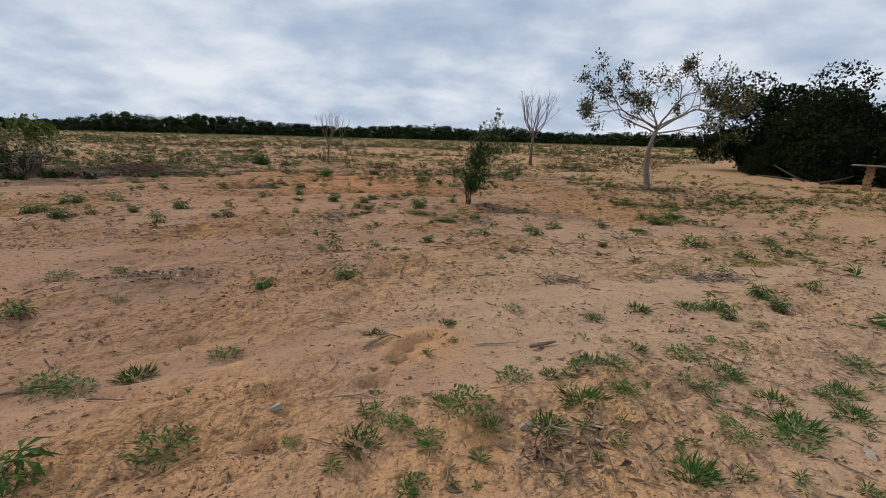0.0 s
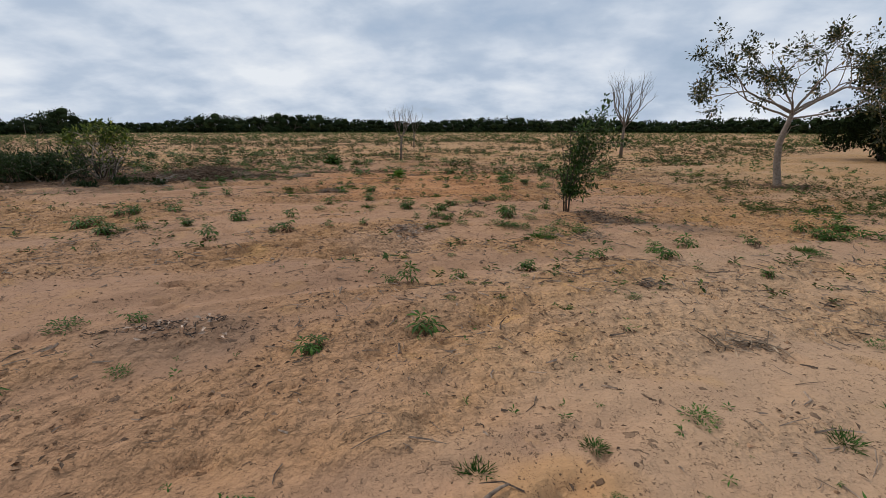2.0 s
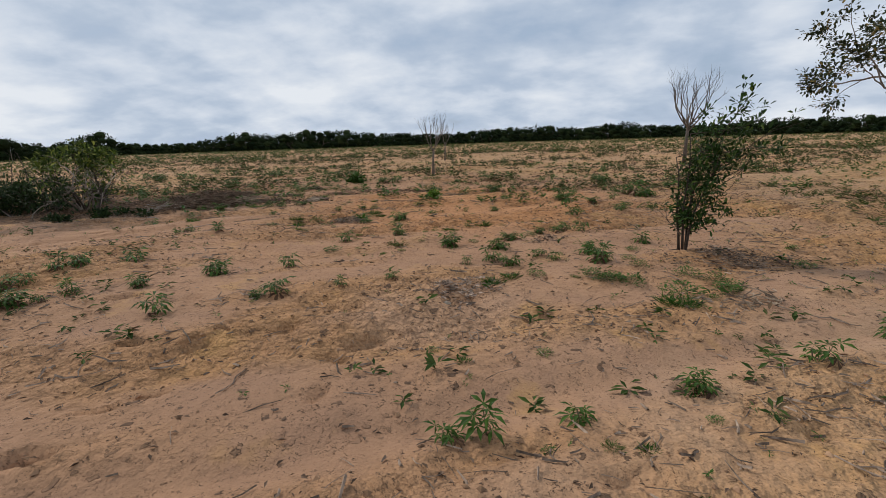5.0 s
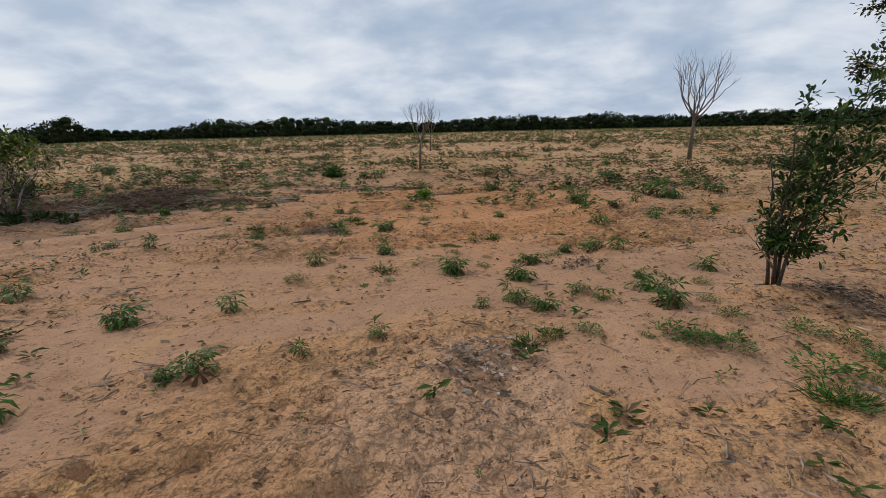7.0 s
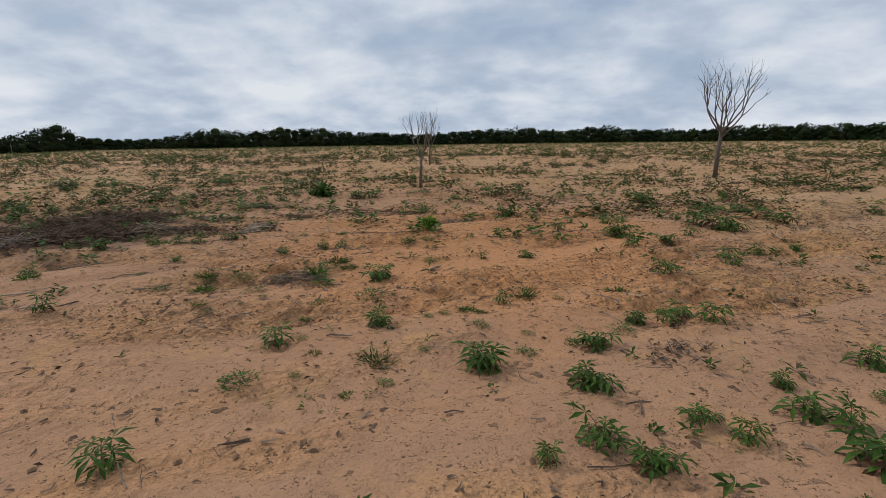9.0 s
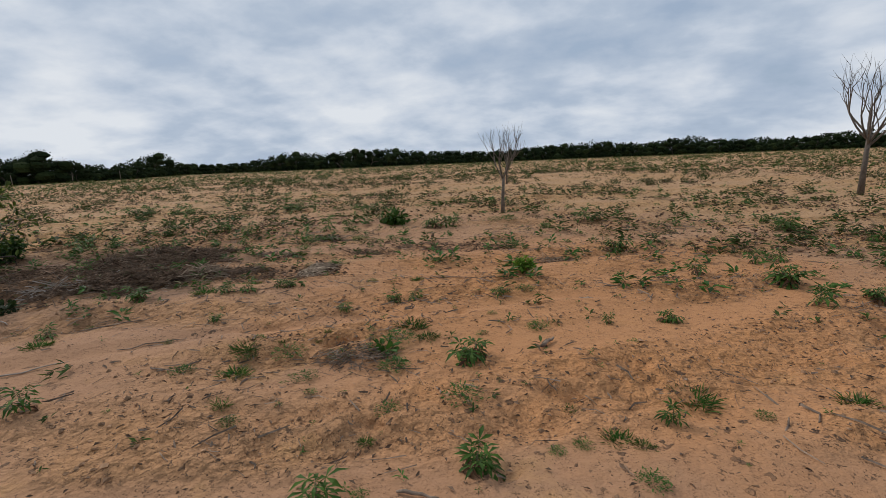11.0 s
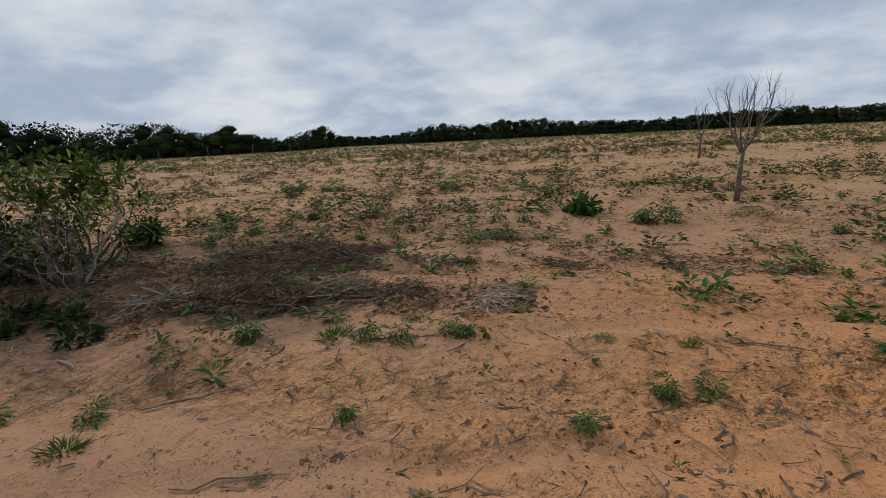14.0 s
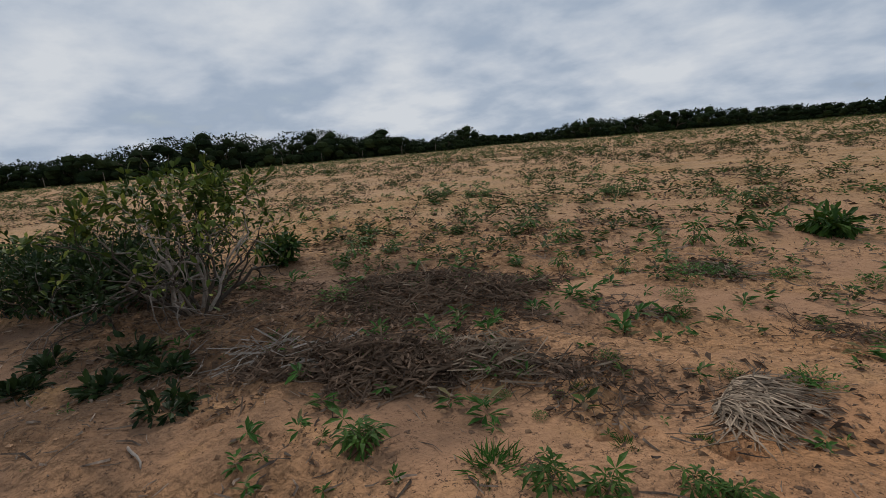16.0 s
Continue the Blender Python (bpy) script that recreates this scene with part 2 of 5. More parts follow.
CASHEW_LEAF = leaf_material("cashew_leaf", (0.02, 0.03, 0.014), (0.065, 0.075, 0.028), 0.5, 0.15, (0.22, 0.16, 0.05), 0.15)
# thicket leaves, their green darkened to near black for the shade inside
WOOD_LEAF = leaf_material("thicket_leaf_in_shade", (0.006, 0.011, 0.005), (0.02, 0.029, 0.010), 0.9, 0.05, gloss=0.02)
YELLOW_LEAF = leaf_material("yellowed_grass", (0.2, 0.17, 0.03), (0.4, 0.32, 0.07))
# leaf green with shade put into it, for the tangled bush's foot
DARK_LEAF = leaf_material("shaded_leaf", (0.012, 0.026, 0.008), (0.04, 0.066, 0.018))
FAR_LEAF = leaf_material("far_woodland_leaf", (0.008, 0.015, 0.007), (0.028, 0.041, 0.015), 0.9, 0.05, gloss=0.02)
BRICK = plain_material("weathered_brick", (0.2, 0.11, 0.06), (0.44, 0.27, 0.14), 12, 0.95, 0.01)
# plank grey, darkened to stand in for shade on the shelter roof
PLANK = plain_material("grey_plank", (0.1, 0.085, 0.07), (0.22, 0.19, 0.15), 10, 0.9, 0.01)
BONE = plain_material("bleached_chip", (0.3, 0.25, 0.19), (0.48, 0.42, 0.34), 20, 0.8, 0.0)


# ---- ground shape ----
def lattice(ix, iy, seed):
    h = (ix.astype(np.int64) * 374761393 + iy.astype(np.int64) * 668265263 + seed * 974634777) & 0xFFFFFFFF
    h = ((h ^ (h >> 13)) * 1274126177) & 0xFFFFFFFF
    return ((h ^ (h >> 16)) & 0xFFFF) / 65535.0


def value_noise(x, y, seed):
    ix, iy = np.floor(x), np.floor(y)
    fx, fy = x - ix, y - iy
    fx, fy = fx * fx * (3 - 2 * fx), fy * fy * (3 - 2 * fy)
    a, b = lattice(ix, iy, seed), lattice(ix + 1, iy, seed)
    c, d = lattice(ix, iy + 1, seed), lattice(ix + 1, iy + 1, seed)
    return (a + (b - a) * fx) * (1 - fy) + (c + (d - c) * fx) * fy - 0.5


def fractal(x, y, size, octaves, seed):
    total, gain = 0, 1.0
    for k in range(octaves):
        total = total + gain * value_noise(x / size, y / size, seed + k)
        size, gain = size * 0.5, gain * 0.5
    return total


rng = np.random.default_rng(5)
ROW = np.array([0.857, 0.515])          # the way the planting rows run
PITS = np.column_stack([rng.uniform(-9, 4, 200), rng.uniform(1.5, 14, 200), rng.uniform(0.035, 0.085, 200), rng.uniform(0.02, 0.05, 200), rng.uniform(0, 3.14, 200)])


RUTS = [[(-3.6, 4.75), (-2.1, 5.66), (-1.09, 6.29), (-0.52, 6.72), (0.16, 7.07), (2.5, 8.2)], [(-3.2, 1.7), (-2.3, 2.28), (-1.21, 2.93), (-0.17, 3.5), (1.2, 4.3)],
        [(-8.2, 9.4), (-6.91, 10.53), (-5.91, 11.43), (-4.38, 12.45), (-2.6, 13.5)], [(-5.61, 13.24), (-4.91, 13.86), (-4.0, 14.5), (-1.5, 16.0)]]


def rut_distance(x, y):
    """How far a place is from the nearest washed rut."""
    wx, wy = x + 0.16 * fractal(x, y, 0.5, 2, 95), y + 0.16 * fractal(x, y, 0.5, 2, 98)
    best = np.full(x.shape, 9.0)
    for line in RUTS:
        for (ax, ay), (bx, by) in zip(line, line[1:]):
            lx, ly = bx - ax, by - ay
            t = np.clip(((wx - ax) * lx + (wy - ay) * ly) / (lx * lx + ly * ly), 0, 1)
            best = np.minimum(best, np.hypot(wx - ax - t * lx, wy - ay - t * ly))
    return best


def row_offset(x, y):
    return -ROW[1] * x + ROW[0] * y + 0.5 * fractal(x, y, 4.0, 2, 11)


def tilth_at(x, y, u):
    """How crumbly the soil is: near 0 on washed bands along the rows, 1 on broken ground."""
    f = fractal((ROW[0] * x + ROW[1] * y) / 2.6, u, 0.75, 3, 41)
    return np.clip(0.5 + 1.9 * f, 0.04, 1.2) * (1 - 0.9 * np.exp(-(rut_distance(x, y) / 0.2) ** 2))


FEET = [(-3.4, 5.73), (-3.28, 5.93), (-3.43, 6.56), (-3.34, 6.82), (-2.13, 7.42), (-2.52, 7.35), (-0.38, 2.61), (-0.84, 2.0), (-0.18, 3.11), (-0.05, 3.26), (-0.25, 2.92), (-3.35, 5.31), (-3.84, 10.68)]
PITS = np.concatenate([PITS[:120], [(fx, fy, 0.06, 0.05, 0.5) for fx, fy in FEET]])


def ground_z(x, y):
    x, y = np.atleast_1d(np.asarray(x, float)), np.atleast_1d(np.asarray(y, float))
    dx, dy = x + 2.5, y - 6.0
    r = np.hypot(dx, dy)
    fall = np.maximum(0, np.cos(np.arctan2(-dx, dy) - math.pi / 4))
    z = -0.02 * fall * np.maximum(0, r - 18)
    u = row_offset(x, y)
    near = 1 / (1 + (r / 45) ** 4)
    ridge = np.sin(u * 2 * math.pi / 1.25)
    z = z + near * (0.018 * ridge * (0.6 + 0.8 * (fractal(x, y, 2.5, 2, 21) + 0.5)) + 0.065 * fractal(x, y, 3.2, 3, 31))
    rough = tilth_at(x, y, u)
    close = np.clip((44 - r) / 12, 0, 1)
    along, across = (ROW[0] * x + ROW[1] * y) / 1.7, u
    z = z + close * rough * (0.055 * fractal(along, across, 0.3, 3, 51) + 0.04 * np.abs(fractal(x, y, 0.22, 3, 61)) - 0.05 * np.abs(fractal(along, across, 0.15, 2, 67)) - 0.12 * np.maximum(0, fractal(along, across * 1.3, 0.3, 2, 65) - 0.16))
    crust = fractal(along, across, 0.5, 4, 71)
    ledge = np.clip(crust / 0.05 + 0.5, 0, 1) + np.clip((crust - 0.16) / 0.05 + 0.5, 0, 1) + np.clip((crust + 0.17) / 0.05 + 0.5, 0, 1)
    z = z + close * np.clip(rough, 0.12, 1) * 0.019 * (ledge - 1.5)
    d = rut_distance(x, y)
    z = z - close * (0.026 * np.exp(-(d / 0.1) ** 2) - 0.012 * np.exp(-((d - 0.22) / 0.08) ** 2))
    return z


def ground_pits(x, y, z):
    for px, py, pr, pd, pa in PITS:
        sel = np.nonzero((np.abs(x - px) < pr * 3) & (np.abs(y - py) < pr * 3))[0]
        ex, ey = x[sel] - px, y[sel] - py
        a, b = ex * math.cos(pa) + ey * math.sin(pa), -ex * math.sin(pa) + ey * math.cos(pa)
        d = np.sqrt((a / 1.9) ** 2 + b ** 2) / pr + 0.9 * value_noise(x[sel] / 0.07, y[sel] / 0.07, 91)
        z[sel] += -1.2 * pd * np.exp(-np.abs(d) ** 5) + 0.25 * pd * np.exp(-((d - 1.3) / 0.3) ** 2)


def gz(x, y):
    return float(ground_z(x, y)[0])


# ---- mesh helpers ----
class Geo:
    """Gathers vertices and faces for one mesh."""

    def __init__(self):
        self.v, self.f = [], []

    def add(self, verts, faces):
        n = len(self.v)
        self.v.extend([tuple(map(float, p)) for p in verts])
        self.f.extend([tuple(int(i) + n for i in f) for f in faces])

    def tube(self, pts, radii, sides=6, cap=True):
        n = len(self.v)
        pts = [Vector(p) for p in pts]
        for i, p in enumerate(pts):
            d = (pts[min(i + 1, len(pts) - 1)] - pts[max(i - 1, 0)]).normalized()
            a = d.cross(Vector((0.31, 0.17, 0.93)) if abs(d.z) < 0.9 else Vector((1, 0.1, 0))).normalized()
            b = d.cross(a)
            for k in range(sides):
                w = 2 * math.pi * k / sides
                self.v.append(tuple(p + radii[i] * (math.cos(w) * a + math.sin(w) * b)))
        for i in range(len(pts) - 1):
            for k in range(sides):
                j = (k + 1) % sides
                self.f.append((n + i * sides + k, n + i * sides + j, n + (i + 1) * sides + j, n + (i + 1) * sides + k))
        if cap:
            self.f.append(tuple(n + k for k in reversed(range(sides))))
            e = n + (len(pts) - 1) * sides
            self.f.append(tuple(e + k for k in range(sides)))

    def leaves(self, at, way, upw, length, width, fold=0.12, blunt=0.55, oval=False):
        """Many leaves: each a folded blade from its foot at, along way."""
        at, way, upw = np.asarray(at, float), np.asarray(way, float), np.asarray(upw, float)
        way = way / np.maximum(np.linalg.norm(way, axis=1, keepdims=True), 1e-6)
        side = np.cross(way, upw)
        side = side / np.maximum(np.linalg.norm(side, axis=1, keepdims=True), 1e-6)
        nor = np.cross(side, way)
        length, width = np.broadcast_to(length, len(at))[:, None], np.broadcast_to(width, len(at))[:, None]
        mid = at + way * length * blunt
        lift = nor * width * fold
        if oval:
            lo, hi, tip = at + way * length * 0.3, at + way * length * 0.75, at + way * length - nor * length * 0.08
            v = np.stack([at, lo + side * width * 0.36 + lift, hi + side * width * 0.46 + lift, tip, hi - side * width * 0.46 + lift, lo - side * width * 0.36 + lift, (lo + hi) / 2], 1).reshape(-1, 3)
            n = len(self.v)
            self.v.extend(map(tuple, v.tolist()))
            for i in range(n, n + len(v), 7):
                self.f.extend([(i, i + 1, i + 6), (i + 1, i + 2, i + 6), (i + 2, i + 3, i + 6), (i + 3, i + 4, i + 6), (i + 4, i + 5, i + 6), (i + 5, i, i + 6)])
            return
        v = np.stack([at, mid + side * width / 2 + lift, at + way * length - nor * length * 0.08, mid - side * width / 2 + lift], 1).reshape(-1, 3)
        n = len(self.v)
        self.v.extend(map(tuple, v.tolist()))
        for i in range(n, n + len(v), 4):
            self.f.append((i, i + 1, i + 2))
            self.f.append((i, i + 2, i + 3))

    def mesh(self, name, mat, smooth=False):
        me = bpy.data.meshes.new(name)
        me.from_pydata(self.v, [], self.f)
        if smooth:
            me.polygons.foreach_set("use_smooth", [True] * len(me.polygons))
        me.materials.append(mat)
        me.update()
        return me


def part(name, geo, mat, parent, label="", smooth=False):
    ob = new(name, geo.mesh(name, mat, smooth) if isinstance(geo, Geo) else geo)
    ob.parent = parent
    if label:
        ob["label"] = label
    return ob


def thing(name, at, label, category, group="", turn=0.0, scale=1.0):
    ob = new(name)
    ob.empty_display_size = 0.1
    ob.matrix_basis = Matrix.LocRotScale(at, Euler((0, 0, turn)), (scale,) * 3)
    return tagged(ob, label, category, group)


def on_ground(x, y, turn=0.0, scale=1.0, sink=0.01):
    s = (scale,) * 3 if isinstance(scale, (int, float)) else scale
    return Matrix.LocRotScale((x, y, gz(x, y) - sink), Euler((0, 0, turn)), s)


def unit(rnd):
    while True:
        v = Vector((rnd.uniform(-1, 1), rnd.uniform(-1, 1), rnd.uniform(-1, 1)))
        if 0.05 < v.length < 1:
            return v.normalized()


# ---- ground sheet ----
def graded(lo, hi, step, reach, grow_below, grow_above):
    """Lines at an even step from lo to hi, then ever wider out to reach."""
    def outward(grow):
        out, w = [0.0], step
        while out[-1] < reach:
            w *= grow if w < 0.8 else max(grow, 1.15)
            out.append(out[-1] + w)
        return np.array(out[1:])
    mid = np.arange(lo, hi + step / 2, step)
    return np.concatenate([mid[0] - outward(grow_below)[::-1], mid, mid[-1] + outward(grow_above)])


gx, gy = graded(-10.8, 4.2, 0.041, 1600, 1.04, 1.04), graded(1.2, 15.5, 0.041, 1600, 1.2, 1.02)
XX, YY = np.meshgrid(gx, gy)
flat_x, flat_y = XX.ravel(), YY.ravel()
flat_z = ground_z(flat_x, flat_y)
ground_pits(flat_x, flat_y, flat_z)
nx, ny = len(gx), len(gy)
idx = np.arange(nx * ny).reshape(ny, nx)
quads = np.stack([idx[:-1, :-1], idx[:-1, 1:], idx[1:, 1:], idx[1:, :-1]], -1).reshape(-1, 4)
gm = bpy.data.meshes.new("ground")
gm.vertices.add(nx * ny)
gm.vertices.foreach_set("co", np.column_stack([flat_x, flat_y, flat_z]).ravel())
gm.loops.add(quads.size)
gm.loops.foreach_set("vertex_index", quads.ravel())
gm.polygons.add(len(quads))
gm.polygons.foreach_set("loop_start", np.arange(len(quads)) * 4)
gm.polygons.foreach_set("use_smooth", np.ones(len(quads), bool))
gm.update(calc_edges=True)
gm.attributes.new("tilth", "FLOAT", "POINT").data.foreach_set("value", tilth_at(flat_x, flat_y, row_offset(flat_x, flat_y)))
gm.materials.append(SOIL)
tagged(new("ground", gm), "bare sandy reddish-brown soil of a tilled field", "ground", kind="structure")


# ---- woody plants ----
def grow(wood, tips, rnd, at, way, length, radius, depth, spread, rise, kids=(2, 3), wiggle=0.15, shrink=0.68, sides=6):
    """A limb that bends, then splits; tips gathers (place, way) along the last limbs."""
    pts, radii, p, d = [at], [radius], Vector(at), Vector(way).normalized()
    steps = 4 if depth > 0 else 3
    for k in range(steps):
        d = (d + wiggle * unit(rnd) + Vector((0, 0, rise * 0.3))).normalized()
        p = p + d * length / steps
        pts.append(p.copy())
        radii.append(radius * (1 - (0.35 if depth > 0 else 0.75) * (k + 1) / steps))
        if depth <= 1:
            tips.append((p.copy(), d.copy(), depth))
    wood.tube(pts, radii, sides if depth > 1 else max(3, sides - 2), depth == 0)
    if depth == 0:
        return
    for k in range(rnd.randint(*kids)):
        side = unit(rnd)
        side = (side - side.dot(d) * d).normalized()
        nd = (d + side * spread * rnd.uniform(0.6, 1.3)).normalized()
        start = pts[-1] if k < 2 else pts[rnd.choice((2, 3))]
        grow(wood, tips, rnd, start, nd, length * shrink * rnd.uniform(0.75, 1.2), radii[-1] * (0.92 if k == 0 else 0.75), depth - 1, spread, rise, kids, wiggle, shrink, sides)


def leaf_clusters(geo, rnd, tips, per, size, slim=0.5, jitter=0.08, keep=1.0, droop=0.0):
    at, way, upw, ln = [], [], [], []
    for p, d, depth in tips:
        if rnd.random() > keep:
            continue
        for k in range(rnd.randint(*per)):
            o = unit(rnd)
            at.append(p + o * jitter * rnd.random())
            way.append(d * 0.5 + o - Vector((0, 0, droop)))
            upw.append(unit(rnd) * 0.6 + Vector((0, 0, 1)))
            ln.append(size * rnd.uniform(0.6, 1.2))
    if not ln:
        return
    ln = np.array(ln)
    geo.leaves(np.array(at), np.array(way), np.array(upw), ln, ln * slim, blunt=0.6, oval=True)


def cashew_tree():
    rnd = random.Random(12)
    root = thing("cashew_tree", (6.1, 14.85, gz(6.1, 14.85) - 0.02), "half-bare cashew tree with a grey leaning trunk", "tree")
    wood, tips = Geo(), []
    trunk = [(0, 0, -0.1), (-0.02, 0, 0.08), (-0.1, 0.02, 0.55), (-0.13, 0.03, 1.05), (-0.06, 0.02, 1.4), (0.04, 0.0, 1.8)]
    wood.tube(trunk, [0.16, 0.095, 0.08, 0.078, 0.06, 0.048], 10)
    limbs = [((0.0, 0.03, 1.05), (0.8, -0.1, 0.65), 0.5, 0.022, 1), ((0.2, 0, 1.78), (-0.8, 0.05, 0.72), 1.2, 0.05, 4), ((0.16, 0, 1.65), (-0.95, -0.25, 0.36), 1.15, 0.045, 4), ((0.2, 0, 1.8), (-0.3, 0.25, 1.0), 0.85, 0.045, 4),
             ((0.2, 0, 1.8), (0.4, 0, 1.0), 1.02, 0.055, 4), ((0.2, 0, 1.75), (0.8, 0.1, 0.75), 1.1, 0.05, 4), ((0.16, 0, 1.65), (0.95, -0.25, 0.42), 1.15, 0.04, 4), ((0.2, 0, 1.75), (-0.5, 0.7, 0.6), 0.8, 0.04, 4), ((0.2, 0, 1.75), (-0.45, -0.7, 0.55), 0.8, 0.04, 4), ((0.3, 0, 1.9), (1.0, 0.15, 0.6), 1.35, 0.045, 4), ((0.25, 0, 1.85), (0.9, 0.5, 0.35), 1.3, 0.04, 4)]
    bole = part("trunk", wood, BARK, root, "grey-brown crooked trunk", True)
    for at, way, ln, rad, dep in limbs:
        limb = Geo()
        grow(limb, tips, rnd, (at[0] - 0.15, at[1], at[2]), way, ln, rad * 0.62, dep, 0.75, 0.03, (2, 3), 0.24, 0.64)
        part("limb", limb, BARK, bole, "", True)
    crown = Geo()
    lush = [t for t in tips if t[0].x < -0.3 or t[0].x > 0.95]
    leaf_clusters(crown, rnd, lush, (4, 8), 0.088, 0.55, 0.16, 0.85)
    leaf_clusters(crown, rnd, [t for t in tips if t not in lush], (0, 1), 0.09, 0.5, 0.05, 0.6)
    part("crown", crown, CASHEW_LEAF, root, "sparse dull green and yellowing leaves")


def bare_tree(name, x, y, height, seed, stems, wide, label, turn=0.0):
    rnd = random.Random(seed)
    root = thing(name, (x, y, gz(x, y) - 0.02), label, "tree", turn=turn)
    wood, tips = Geo(), []
    base = 0.42 * height
    wood.tube([(0, 0, -0.1), (0.01, 0, base * 0.5), (0.03, 0.01, base)], [0.024 * height, 0.017 * height, 0.014 * height], 8)
    bole = part("trunk", wood, GREY_BARK, root, "thin grey leafless trunk", True)
    for k in range(stems):
        w = 2 * math.pi * (k + rnd.random() * 0.5) / stems
        limb = Geo()
        grow(limb, tips, rnd, Vector((0.02, 0, base * rnd.uniform(0.8, 1.0))), (wide * math.cos(w), wide * math.sin(w), 0.85), height * 0.23, 0.0085 * height, 3, 0.5 * wide + 0.2, 0.5, (2, 3), 0.1, 0.74, 5)
        part("limb", limb, GREY_BARK, bole, "", True)


def upright_shrub():
    rnd = random.Random(3)
    root = thing("upright_shrub", (0.45, 9.62, gz(0.45, 9.62) - 0.02), "slender dark green upright shrub leaning in the wind", "shrub")
    crown, tips_all = Geo(), []
    for foot, top, tall in [((0, 0), (0.0, 0.0), 1.3), ((0.04, 0.03), (0.14, 0.06), 1.2), ((-0.03, 0.02), (-0.1, 0.1), 1.05), ((0.02, -0.04), (0.3, -0.1), 1.15)]:
        wood = Geo()
        line = [Vector((foot[0] + (top[0] - foot[0]) * f ** 1.4 + 0.015 * math.sin(9 * f + tall), foot[1] + (top[1] - foot[1]) * f, tall * f)) for f in (0, 0.2, 0.4, 0.6, 0.8, 1.0)]
        wood.tube(line, [0.016, 0.013, 0.01, 0.008, 0.006, 0.004], 6)
        for k in range(17):
            f = 0.2 + 0.8 * k / 16
            i = min(4, int(f * 5))
            p = line[i].lerp(line[i + 1], f * 5 - i)
            w = rnd.gauss(0.0, 1.1)
            reach = (0.14 + (0.26 if f < 0.5 else 0.42) * max(0, math.cos(w))) * rnd.uniform(0.5, 1.15) * (0.7 if f < 0.4 else 1.0)
            tips = []
            grow(wood, tips, rnd, p, (math.cos(w), math.sin(w), rnd.uniform(0.1, 0.9)), reach, 0.005, 1, 0.5, 0.15, (1, 2), 0.18, 0.6, 4)
            if rnd.random() < 0.86:
                tips_all += tips
        part("stem", wood, DARK_BARK, root, "", True)
    lead, tips = Geo(), []
    grow(lead, tips, rnd, Vector((0.12, 0, 1.05)), (0.7, 0, 0.75), 0.55, 0.01, 1, 0.3, 0.3, (1, 2), 0.1, 0.5, 5)
    part("stem", lead, DARK_BARK, root, "", True)
    twigs, bare = Geo(), []
    grow(twigs, bare, rnd, Vector((0, 0, 0.18)), (-0.85, -0.2, 0.55), 0.3, 0.008, 2, 0.6, 0.2, (2, 2), 0.15, 0.6, 4)
    part("dead_branch", twigs, TWIG, root, "thin leafless brown branch")
    leaf_clusters(crown, rnd, tips_all, (4, 9), 0.07, 0.42, 0.07, 0.75)
    leaf_clusters(crown, rnd, tips, (5, 9), 0.075, 0.42, 0.06)
    part("crown", crown, SHRUB_LEAF, root, "dense dark green leaves")


